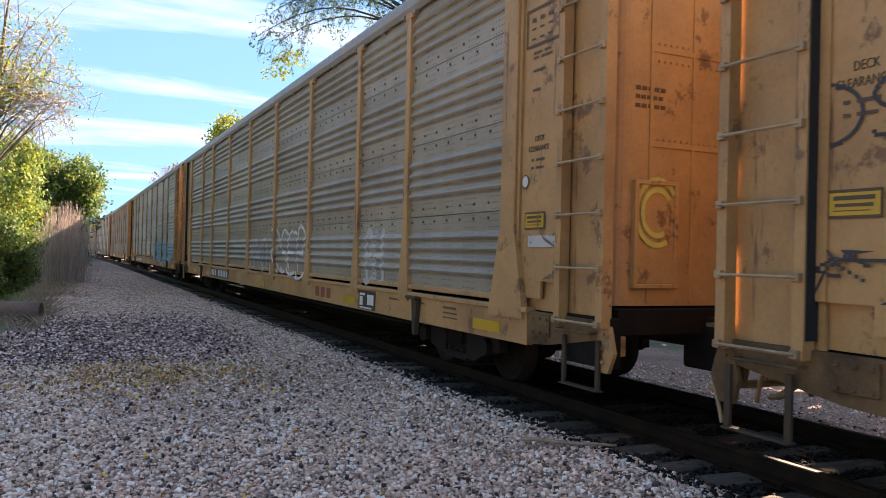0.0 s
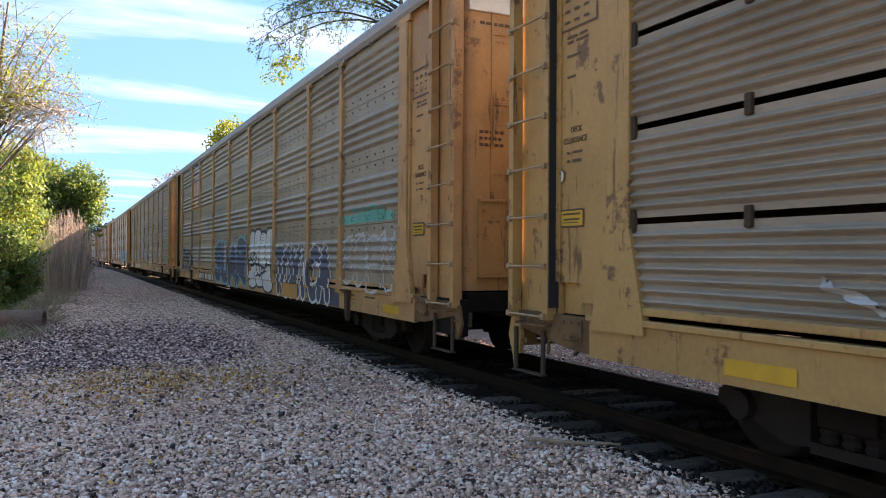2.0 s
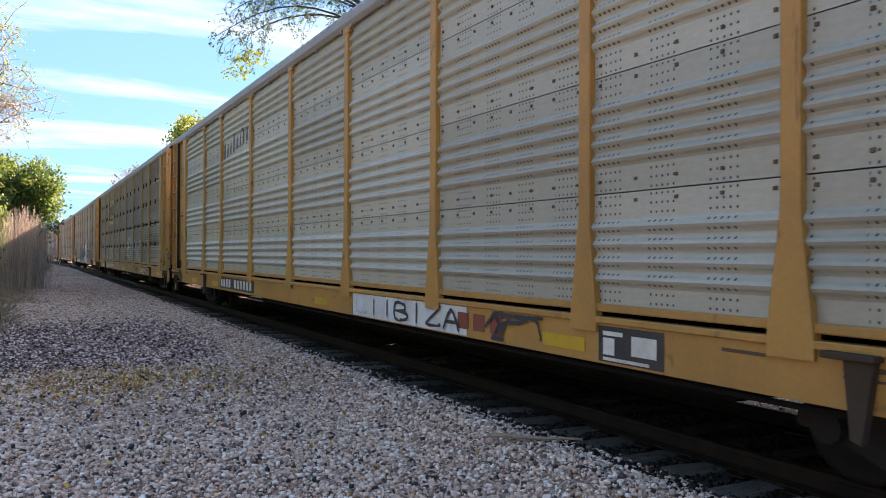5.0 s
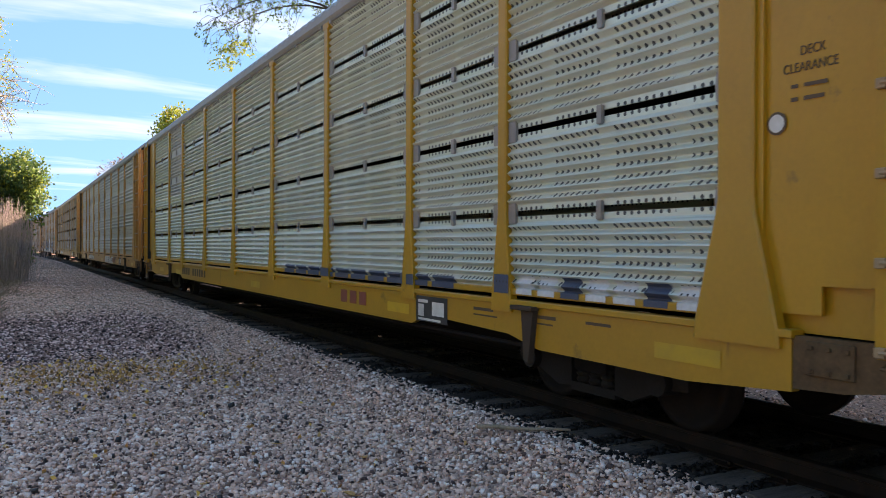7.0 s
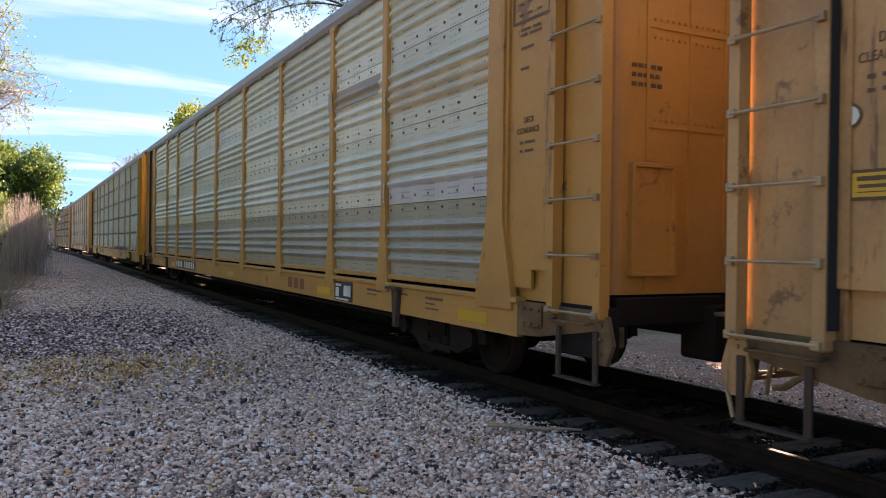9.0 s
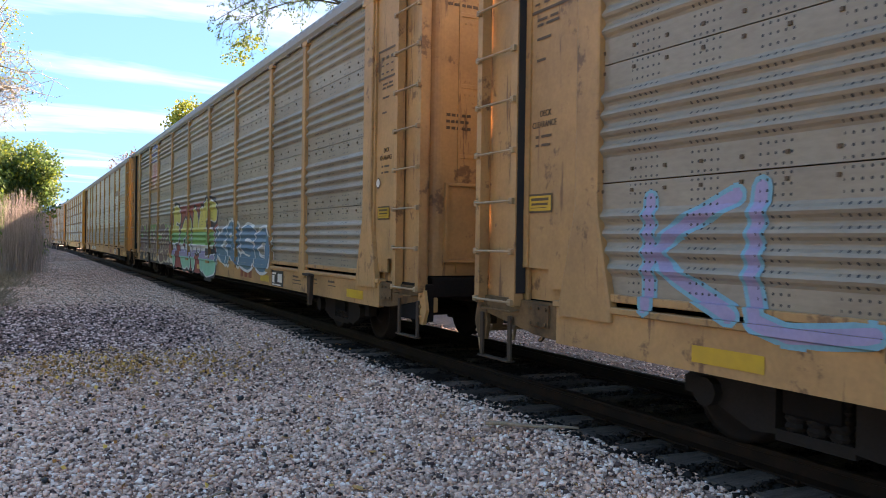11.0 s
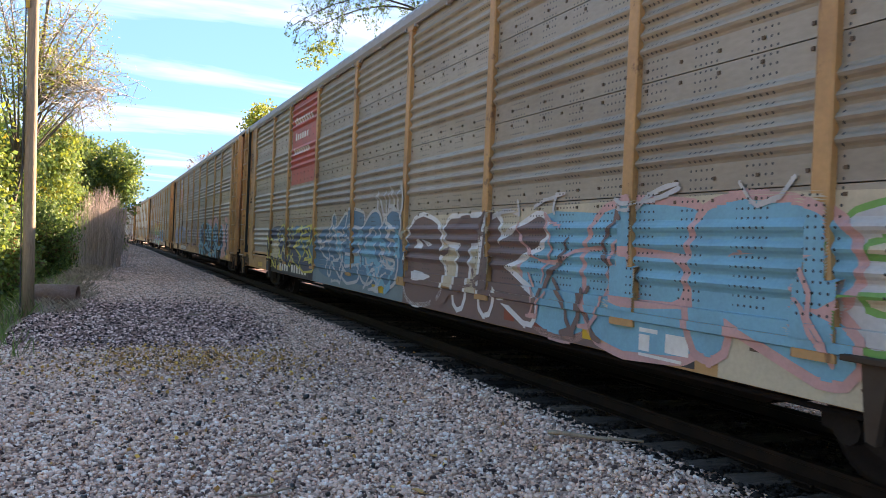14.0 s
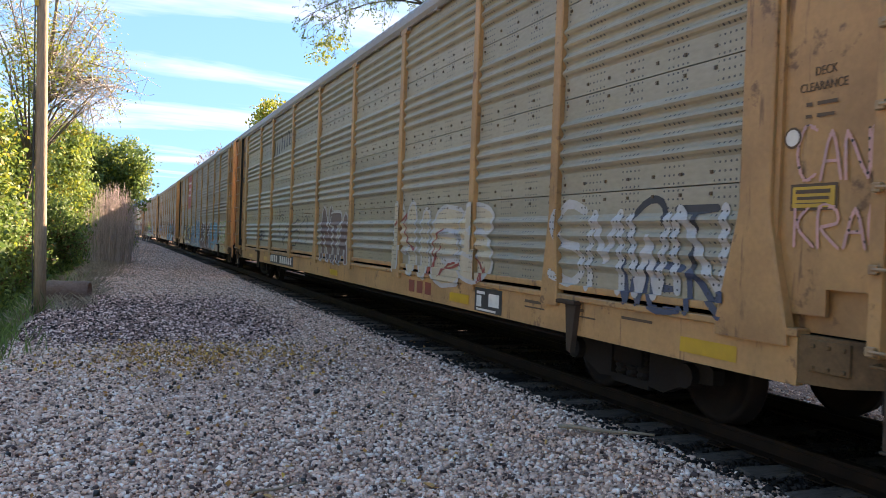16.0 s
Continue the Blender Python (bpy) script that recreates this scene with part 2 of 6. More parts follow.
M_STONE = mat("ballast_stone", (0.84, 0.53, 0.41), 0.9, 0, 0.45, (0.50, 0.29, 0.23), 0.75, 0.32, 0.12, 40, 0.2, island=True, spec=0.25, specks=(((0.74, 0.59, 0.52), 0.72, 0.92), ((0.16, 0.095, 0.085), 0.2, 0.06)))
# track stone painted near-black for the shade under the train
M_DSTONE = mat("shaded_stone", (0.022, 0.018, 0.016), 0.8, 0, 0.6, (0.05, 0.04, 0.035), 0.6, 0.6, 0.12, 40, 0.2, island=True, spec=0.12)
M_HEAP = mat("heap_stone", (0.46, 0.255, 0.215), 0.9, 0, 0.5, (0.13, 0.075, 0.075), 0.7, 0.5, 0.12, 40, 0.2, island=True, spec=0.25, specks=(((0.76, 0.54, 0.48), 0.70, 0.85), ((0.05, 0.03, 0.03), 0.40, 0.22)))
M_GRAVEL = mat("gravel_bed", (0.44, 0.26, 0.20), 0.95, 0, 0, (0.16, 0.095, 0.085), 0.7, 0.5, 0.6, 26, 1.0, spec=0.2)
M_LEAFY = mat("fallen_leaf", (0.60, 0.29, 0.09), 0.75, 0, 0.4, (0.26, 0.13, 0.05), 0.6, 20, island=True, specks=(((0.68, 0.40, 0.08), 0.8, 0.95), ((0.22, 0.12, 0.06), 0.4, 0.2)))
M_DRY = mat("dry_grass", (0.36, 0.27, 0.19), 0.9, 0, 0.35, island=True)
M_REED = mat("dry_stalks", (0.40, 0.31, 0.27), 0.9, 0, 0.35, island=True)
M_POLE = mat("pole_wood", (0.34, 0.24, 0.16), 0.85, 0, 0.05, (0.20, 0.12, 0.07), 0.6, 2.0, 0.2, 12, 0.3, (6, 6, 0.5))
M_BARK = mat("bark", (0.17, 0.13, 0.10), 0.9, 0, 0.1, (0.08, 0.06, 0.05), 0.6, 4, 0.2, 20, 0.6, (3, 3, 1))
# twigs twice: sunlight painted in as pale, backlight as dark
M_TWIG = mat("twig_sunlit", (0.42, 0.35, 0.29), 0.9, 0, 0.2)
M_DTWIG = mat("twig_backlit", (0.045, 0.038, 0.036), 0.9, 0, 0.2)
M_WIRE = mat("wire", (0.05, 0.05, 0.05), 0.6)


def leaf_mat(name, base, spread=0.4):
    m = mat(name, base, 0.6, 0, spread, island=True)
    n, l = m.node_tree.nodes, m.node_tree.links
    b = n["Principled BSDF"]
    src = b.inputs["Base Color"].links[0].from_socket
    tr = n.new("ShaderNodeBsdfTranslucent")
    ms = n.new("ShaderNodeMixShader")
    ms.inputs["Fac"].default_value = 0.4
    l.new(src, tr.inputs["Color"])
    l.new(b.outputs[0], ms.inputs[1])
    l.new(tr.outputs[0], ms.inputs[2])
    l.new(ms.outputs[0], n["Material Output"].inputs["Surface"])
    return m


M_LEAF = {"green": leaf_mat("leaf_green", (0.16, 0.235, 0.06)), "deep": leaf_mat("leaf_deep_green", (0.095, 0.16, 0.045)),
          "lime": leaf_mat("leaf_lime", (0.27, 0.31, 0.045)), "yellow": leaf_mat("leaf_yellow", (0.34, 0.26, 0.035)),
          "brown": leaf_mat("leaf_brown", (0.16, 0.09, 0.04))}
SPRAY = {k: holes(mat("spray_" + k, c, 0.6, 0, 0, tuple(0.6 * x + 0.035 for x in c), 0.7, 2.2, 0.06, 30), 0.06, 0.071, 0.0105, 0.62, 0.5, 0.03, 1.14) for k, c in {
    "black": (0.025, 0.025, 0.03), "white": (0.62, 0.62, 0.60), "silver": (0.46, 0.45, 0.43), "blue": (0.07, 0.17, 0.24),
    "sky": (0.13, 0.36, 0.45), "slate": (0.15, 0.22, 0.23), "amber": (0.50, 0.24, 0.06), "pink": (0.55, 0.30, 0.27), "teal": (0.05, 0.36, 0.30), "red": (0.34, 0.06, 0.045),
    "yellow": (0.55, 0.48, 0.10), "green": (0.13, 0.32, 0.07), "brown": (0.16, 0.095, 0.08), "purple": (0.30, 0.26, 0.42),
    "navy": (0.045, 0.06, 0.10), "mint": (0.20, 0.52, 0.36), "cream": (0.50, 0.42, 0.29)}.items()}


# ---- mesh helpers ----
class Build:
    """Collects faces for one mesh."""

    def __init__(self):
        self.v, self.f = [], []

    def add(self, verts, faces):
        k = len(self.v)
        self.v += [tuple(p) for p in verts]
        self.f += [tuple(i + k for i in q) for q in faces]
        return self

    def box(self, x0, x1, y0, y1, z0, z1, b=0.0):
        if b:
            # bevelled box: three stacked rings with the edges taken off
            ring = lambda z, d: [(x0 + d, y0 + d, z), (x1 - d, y0 + d, z), (x1 - d, y1 - d, z), (x0 + d, y1 - d, z)]
            return self.loft([ring(z0, b), ring(z0 + b, 0), ring(z1 - b, 0), ring(z1, b)], True)
        return self.add([(x, y, z) for z in (z0, z1) for x, y in ((x0, y0), (x1, y0), (x1, y1), (x0, y1))],
                        [(3, 2, 1, 0), (4, 5, 6, 7), (0, 1, 5, 4), (1, 2, 6, 5), (2, 3, 7, 6), (3, 0, 4, 7)])

    def loft(self, rings, caps=True, closed=True):
        n = len(rings[0])
        faces = []
        for i in range(len(rings) - 1):
            for j in range(n if closed else n - 1):
                k = (j + 1) % n
                faces.append((i * n + j, i * n + k, (i + 1) * n + k, (i + 1) * n + j))
        if caps:
            faces += [tuple(reversed(range(n))), tuple((len(rings) - 1) * n + j for j in range(n))]
        return self.add([p for r in rings for p in r], faces)

    def prism(self, outline, x0, x1, axis="x"):
        """An outline of two coordinates pushed along an axis."""
        put = {"x": lambda p, d: (d, p[0], p[1]), "y": lambda p, d: (p[0], d, p[1]), "z": lambda p, d: (p[0], p[1], d)}[axis]
        return self.loft([[put(p, d) for p in outline] for d in (x0, x1)])

    def tube(self, pts, r, sides=6, r1=None):
        pts = [Vector(p) for p in pts]
        rings = []
        for i, p in enumerate(pts):
            d = (pts[min(i + 1, len(pts) - 1)] - pts[max(i - 1, 0)]).normalized()
            s = d.orthogonal().normalized()
            if abs(d.z) < 0.99:
                s = d.cross(Vector((0, 0, 1))).normalized()
            t = d.cross(s)
            rad = r if r1 is None else r + (r1 - r) * i / max(1, len(pts) - 1)
            rings.append([p + (s * math.cos(q) + t * math.sin(q)) * rad for q in (math.tau * k / sides for k in range(sides))])
        return self.loft(rings)

    def mesh(self, name, smooth=False, weld=0.0):
        me = bpy.data.meshes.new(name)
        me.from_pydata(self.v, [], self.f)
        bm = bmesh.new()
        bm.from_mesh(me)
        if weld:
            bmesh.ops.remove_doubles(bm, verts=bm.verts, dist=weld)
        bmesh.ops.recalc_face_normals(bm, faces=bm.faces)
        bm.to_mesh(me)
        bm.free()
        if smooth:
            me.polygons.foreach_set("use_smooth", [True] * len(me.polygons))
        return me


def part(name, mesh, material, parent=None, m=None, label=""):
    """ONE mesh object under a thing or a part; meshes may be shared, the material sits on the object."""
    if isinstance(mesh, Build):
        mesh = mesh.mesh(name)
    if not mesh.materials:
        mesh.materials.append(None)
    ob = new(name, mesh)
    ob.material_slots[0].link = "OBJECT"
    ob.material_slots[0].material = material
    if m is not None:
        ob.matrix_basis = m
    if parent is not None:
        ob.parent = parent
    if label:
        ob["label"] = label
    return ob


def thing(name, label, category, group="", m=None, kind=""):
    ob = new(name)
    ob.empty_display_size = 0.3
    if m is not None:
        ob.matrix_basis = m
    return tagged(ob, label, category, group, kind)


# ---- the line: straight past the camera, then a wide curve to the left ----
TRACK_X, CURVE_FROM, CURVE_R = 5.75, 80.0, 1500.0
EAVE, SILL_TOP, SILL_LOW, HALF = 4.99, 0.98, 0.616, 1.52


def track_x(y):
    return TRACK_X - max(0.0, y - CURVE_FROM) ** 2 / (2 * CURVE_R)


def track_yaw(y):
    return math.degrees(math.atan(max(0.0, y - CURVE_FROM) / CURVE_R))


def smooth(a, b, x):
    t = min(1.0, max(0.0, (x - a) / (b - a)))
    return t * t * (3 - 2 * t)


def ground_z(x, y):
    """Height of the ground above the rail's top: ballast bed, a trodden flat by the camera, a heap, a ditch on the bush side."""
    d = track_x(y) - x
    z = -0.215 + 0.035 * smooth(1.35, 1.75, abs(d))
    z -= 0.19 * smooth(1.5, 2.6, d)                              # shoulder of the bed
    flat = smooth(13.5, 17.5, y)
    z += 0.17 * flat * smooth(1.6, 2.6, d)                       # the heap beyond the flat
    z -= 0.85 * smooth(6.1 + 0.8 * (1 - smooth(18, 40, y)), 8.3, d) * smooth(8, 14, y)   # ditch
    z -= 0.25 * smooth(6.5, 9.5, d) * (1 - smooth(8, 14, y))
    z += 0.6 * smooth(9.5, 14, d) + 0.03 * smooth(2.5, 4, d) * noise.noise((x * 0.9, y * 0.9, 3.1))
    d2 = -d
    z -= 0.35 * smooth(1.6, 3.2, d2)
    return z


# ---- ground: one sheet to the horizon ----
def lines(*runs):
    out = []
    for a, b, step in runs:
        k = max(1, round((b - a) / step))
        out += [a + (b - a) * i / k for i in range(k)]
    return out + [runs[-1][1]]


GX = lines((-2500, -400, 700), (-400, -60, 68), (-60, -14, 4), (-14, -4, 0.7), (-4, 11, 0.28), (11, 30, 1.5), (30, 120, 15), (120, 500, 95), (500, 2500, 500))
GY = lines((-2500, -400, 500), (-400, -60, 40), (-60, -4, 4), (-4, 30, 0.4), (30, 90, 1.6), (90, 300, 9), (300, 800, 60), (800, 3000, 550))
gv = [(x, y, ground_z(x, y)) for y in GY for x in GX]
W = len(GX)
gf, gm = [], []
for j in range(len(GY) - 1):
    for i in range(W - 1):
        gf.append((j * W + i, j * W + i + 1, (j + 1) * W + i + 1, (j + 1) * W + i))
        cx, cy = (GX[i] + GX[i + 1]) / 2, (GY[j] + GY[j + 1]) / 2
        d = track_x(cy) - cx
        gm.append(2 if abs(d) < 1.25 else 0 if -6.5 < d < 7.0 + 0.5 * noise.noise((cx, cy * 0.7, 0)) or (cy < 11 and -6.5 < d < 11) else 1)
me = bpy.data.meshes.new("ground")
me.from_pydata(gv, [], gf)
M_SOIL = mat("soil_dry_grass", (0.34, 0.25, 0.165), 0.95, 0, 0, (0.07, 0.085, 0.03), 0.8, 0.6, 0.35, 18, 0.8)
me.materials.append(M_GRAVEL)
me.materials.append(M_SOIL)
# third material: bed between the rails, the train's shade painted in
me.materials.append(mat("shaded_bed", (0.03, 0.025, 0.022), 0.9, 0, 0, (0.03, 0.025, 0.02), 0.6, 1.5, 0.4, 26, 0.8))
me.polygons.foreach_set("material_index", gm)
me.polygons.foreach_set("use_smooth", [True] * len(gf))
tagged(new("ground", me), "grey gravel ground running into dry soil beside a railway", "ground", kind="structure")


def scatter(name, spots, size, material, flat=0.62, label="", category="gravel", seed=1):
    """Many broken stones in one mesh. spots: x, y, z rows."""
    rng = np.random.default_rng(seed)
    n = len(spots)
    cube = np.array([(x, y, z) for z in (-1, 1) for x, y in ((-1, -1), (1, -1), (1, 1), (-1, 1))], float)
    quads = np.array([(3, 2, 1, 0), (4, 5, 6, 7), (0, 1, 5, 4), (1, 2, 6, 5), (2, 3, 7, 6), (3, 0, 4, 7)])
    v = cube[None] * rng.uniform(0.45, 1.0, (n, 8, 3))
    v[:, 4:, :2] *= rng.uniform(0.45, 0.95, (n, 1, 1))
    s = size[0] * (size[1] / size[0]) ** (rng.random(n) ** 1.6)
    v *= (s[:, None] * rng.uniform(0.7, 1.25, (n, 3)))[:, None, :] * np.array([1, 1, flat]) * 0.5
    ang, tip = rng.uniform(0, math.tau, n), rng.normal(0, 0.35, n)
    c, q = np.cos(tip)[:, None], np.sin(tip)[:, None]
    x, z = v[..., 0] * c - v[..., 2] * q, v[..., 0] * q + v[..., 2] * c
    c, q = np.cos(ang)[:, None], np.sin(ang)[:, None]
    v = np.stack([x * c - v[..., 1] * q, x * q + v[..., 1] * c, z], -1) + np.asarray(spots)[:, None, :]
    f = (quads[None] + 8 * np.arange(n)[:, None, None]).reshape(-1, 4)
    me = bpy.data.meshes.new(name)
    me.vertices.add(8 * n)
    me.vertices.foreach_set("co", v.reshape(-1))
    me.loops.add(24 * n)
    me.loops.foreach_set("vertex_index", f.reshape(-1))
    me.polygons.add(6 * n)
    me.polygons.foreach_set("loop_start", np.arange(0, 24 * n, 4))
    me.update(calc_edges=True)
    me.materials.append(material)
    return tagged(new(name, me), label, category, kind="stuff")


rng = np.random.default_rng(5)
spots = []


def strew(x0, x1, y0, y1, per_m2, lift=0.0, keep=None):
    k = int((x1 - x0) * (y1 - y0) * per_m2)
    for x, y in zip(rng.uniform(x0, x1, k), rng.uniform(y0, y1, k)):
        if keep is None or keep(x, y):
            spots.append((x, y, ground_z(x, y) + lift + rng.uniform(-0.004, 0.012)))


bed = lambda x, y: -1.2 + 0.022 * y - 1.3 * smooth(22, 10, y) < x
strew(-2.6, 4.5, 3.6, 9.5, 1150, lift=0.006, keep=lambda x, y: x > -0.4 - 0.3 * (y - 3))
heap = lambda x, y: smooth(13.2, 14.6, y + 0.5 * noise.noise((x, y * 0.5, 9))) * (1 - smooth(19.0, 23.0, y)) * (1 - smooth(2.6, 3.5, x + 0.5 * noise.noise((x * 0.6, y * 0.6, 2))))
strew(-2.8, 4.5, 9.5, 16, 800, lift=0.006, keep=lambda x, y: bed(x, y) and rng.random() > heap(x, y))
strew(-1.5, 4.5, 16, 30, 420, lift=0.006, keep=lambda x, y: bed(x, y) and rng.random() > heap(x, y))
strew(-0.6, 4.6, 30, 60, 150, lift=0.006)
strew(-0.6, 4.6, 60, 95, 50, lift=0.006)
strew(7.1, 10.5, 1.5, 16, 140)
scatter("ballast", spots, (0.02, 0.066), M_STONE, label="loose grey and purplish crushed stone beside the track")

spots = []
strew(-2.6, 4.2, 12.5, 16, 800, lift=0.006, keep=lambda x, y: bed(x, y) and rng.random() < heap(x, y))
strew(-1.5, 4.2, 16, 24, 480, lift=0.006, keep=lambda x, y: bed(x, y) and rng.random() < heap(x, y))
scatter("gravel_heap", spots, (0.025, 0.075), M_HEAP, label="heap of dark purplish crushed stone", seed=3)
# dark stones where the train's shade lies, the shade being in their colour
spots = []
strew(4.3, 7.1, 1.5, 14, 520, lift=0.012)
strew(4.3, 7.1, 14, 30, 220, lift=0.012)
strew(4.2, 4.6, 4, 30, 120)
scatter("track_ballast", spots, (0.022, 0.075), M_DSTONE, label="crushed stone between the ties, with the train's shade in its colour", seed=2)

# ---- the track ----
track = thing("railway_track", "rusty steel rails on weathered wooden ties", "railway track", kind="structure")
RY = lines((-330, 80, 20), (80, 640, 8))
for side in (-1, 1):
    prof = [(-0.07, -0.17), (0.07, -0.17), (0.07, -0.155), (0.012, -0.13), (0.012, -0.045), (0.036, -0.035), (0.036, -0.006), (0.026, 0.0),
            (-0.026, 0.0), (-0.036, -0.006), (-0.036, -0.035), (-0.012, -0.045), (-0.012, -0.13), (-0.07, -0.155)]
    rb = Build()
    rb.loft([[(track_x(y) + side * 0.753 + u, y, z) for u, z in prof] for y in RY])
    part("rail", rb, M_RAIL, track)
tie_meshes = []
for k in range(4):
    b = Build()
    w, l = 0.112 + 0.01 * k, 1.27 + 0.02 * (k % 3)
    cut = [0.02 * math.sin(5 * k + i) for i in range(4)]
    rings = []
    for i, x in enumerate((-l - cut[0], -l * 0.4, 0, l * 0.45, l + cut[1])):
        q = 0.008 * math.sin(3 * i + k)
        rings.append([(x, -w, -0.36), (x, w, -0.36), (x, w + q, -0.195 + q * 0.6), (x, w * 0.8, -0.176 + q), (x, -w * 0.75, -0.178 - q), (x, -w + q, -0.20)])
    tie_meshes.append(b.loft(rings).mesh("tie"))
rr = random.Random(4)
y = -20.0
while y < 120:
    m = pose(track_x(y) + rr.uniform(-0.05, 0.05), y, rr.uniform(-0.012, 0.004), 0, rr.uniform(-0.4, 0.4), rr.uniform(-2.2, 2.2) + track_yaw(y))
    part("tie", rr.choice(tie_meshes), M_TIE, track, m)
    y += 0.52 + rr.uniform(-0.04, 0.05)
far_ties = Build()
for a, b in ((-330, -20), (120, 640)):
    y = a
    while y < b:
        x = track_x(y)
        far_ties.box(x - 1.3, x + 1.3, y - 0.12, y + 0.12, -0.34, -0.178)
        y += 0.52
part("tie_row", far_ties, M_TIE, track)["kind"] = "stuff"
plates = Build()
y = -4.0
while y < 40:
    for sx in (-1, 1):
        x = track_x(y) + sx * 0.753
        plates.box(x - 0.17, x + 0.17, y - 0.09, y + 0.09, -0.178, -0.166)
        for dx in (-0.1, 0.1):
            plates.box(x + dx - 0.012, x + dx + 0.012, y - 0.05, y - 0.025, -0.17, -0.145)
    y += 0.52
part("tie_plate", plates, M_RAIL, track)["kind"] = "stuff"

# ---- the autorack cars ----
BAYS = [2.835, 2.06, 2.835, 2.835, 2.835, 2.835, 2.835, 2.06, 2.835]
SIDE = sum(BAYS)                       # end post to end post
POSTS = [-SIDE / 2 + sum(BAYS[:i]) for i in range(10)]
END = SIDE / 2 + 1.75                  # end of the body
SPACING = 28.8
SHEET_U = 1.455                        # face of the side sheets from the middle
RIB = 0.042


def sheet_profile(style):
    """Depth of the side over its height: (z, outward) pairs of one bay from bottom to top, cut into sheets."""
    sheets = []
    if style == "slot":
        n, gap, ribs, pitch = 5, 0.045, 7, 0.09
    else:
        n, gap, ribs, pitch = 4, 0.0, 4, 0.142
    z0, z1 = SILL_TOP + 0.06, EAVE - 0.02
    h = (z1 - z0) / n
    for i in range(n):
        a, b = z0 + i * h + gap / 2 + 0.005, z0 + (i + 1) * h - gap / 2 - 0.005
        mid = (a + b) / 2
        pts = [(a, 0.0)]
        for k in range(ribs):
            c = mid + (k - (ribs - 1) / 2) * pitch
            w = pitch * 0.5
            pts += [(c + w * q, RIB * (0.5 + 0.5 * math.cos(math.pi * q / 0.92))) for q in (-0.92, -0.62, -0.32, 0.0, 0.32, 0.62, 0.92)]
        pts.append((b, 0.0))
        sheets.append(pts)
    return sheets


STYLES = {"plain": sheet_profile("plain"), "slot": sheet_profile("slot")}
SHEET_MESH = {}


def sheet_mesh(style, i, width):
    key = (style, i, round(width, 2))
    if key not in SHEET_MESH:
        pts = STYLES[style][i]
        zc = (pts[0][0] + pts[-1][0]) / 2
        rings = []
        half = width / 2 - 0.05
        for y in (-half, half):
            rings.append([(-o, y, z - zc) for z, o in pts] + [(0.025, y, z - zc) for z, o in reversed(pts)])
        SHEET_MESH[key] = (Build().loft(rings).mesh("side_sheet"), zc)
    return SHEET_MESH[key]


def depth_at(style, z):
    for pts in STYLES[style]:
        if pts[0][0] <= z <= pts[-1][0]:
            for (za, oa), (zb, ob) in zip(pts, pts[1:]):
                if za <= z <= zb:
                    return oa + (ob - oa) * (z - za) / max(1e-6, zb - za)
    return 0.0


def post_mesh(wide):
    """A side post: channel with rolled edges, widening into a gusset at the sill and a bracket under the eave."""
    b = Build()
    w = 0.075 if not wide else 0.15
    rows = [(SILL_TOP - 0.10, w * 2.35, 0.075), (SILL_TOP + 0.02, w * 2.3, 0.075), (SILL_TOP + 0.75, w * 1.12, 0.07), (SILL_TOP + 0.86, w, 0.066),
            (EAVE - 0.2, w, 0.066), (EAVE - 0.19, w * 1.7, 0.07), (EAVE - 0.08, w * 1.8, 0.07), (EAVE + 0.01, w * 1.9, 0.075)]
    rings = []
    for z, h, o in rows:
        rings.append([(0.01, -h, z), (-o * 0.85, -h, z), (-o, -h + 0.018, z), (-o, h - 0.018, z), (-o * 0.85, h, z), (0.01, h, z)])
    return b.loft(rings).mesh("side_post")


POST, ENDPOST = post_mesh(False), post_mesh(True)


def sill_mesh(notched):
    b = Build()
    low, ends = SILL_LOW, 0.72
    out = [(-END + 0.05, SILL_TOP), (-END + 0.05, ends - 0.08)]
    if notched:
        out += [(-END + 1.1, ends - 0.10), (-END + 2.2, low - 0.06), (-END + 4.0, low - 0.05), (-END + 4.5, low + 0.05), (-END + 6.2, low + 0.1), (-END + 6.6, low - 0.03)]
        out += [(END - 6.6, low - 0.03), (END - 6.2, low + 0.1), (END - 4.5, low + 0.05), (END - 4.0, low - 0.05), (END - 2.2, low - 0.06), (END - 1.1, ends - 0.10)]
    else:
        out += [(-END + 1.5, ends - 0.1), (-END + 2.6, low), (END - 2.6, low), (END - 1.5, ends - 0.1)]
    out += [(END - 0.05, ends - 0.08), (END - 0.05, SILL_TOP)]
    cut = SIDE / 2 + 0.42
    at_cut = ends - 0.1 + (low - ends + 0.1) * 0.15
    main = [(-cut, SILL_TOP), (-cut, at_cut)] + [p for p in out if abs(p[0]) < cut and p[1] < SILL_TOP - 0.01] + [(cut, at_cut), (cut, SILL_TOP)]
    b.prism(main, -HALF + 0.03, -HALF + 0.10, "x")
    return b.mesh("side_sill")


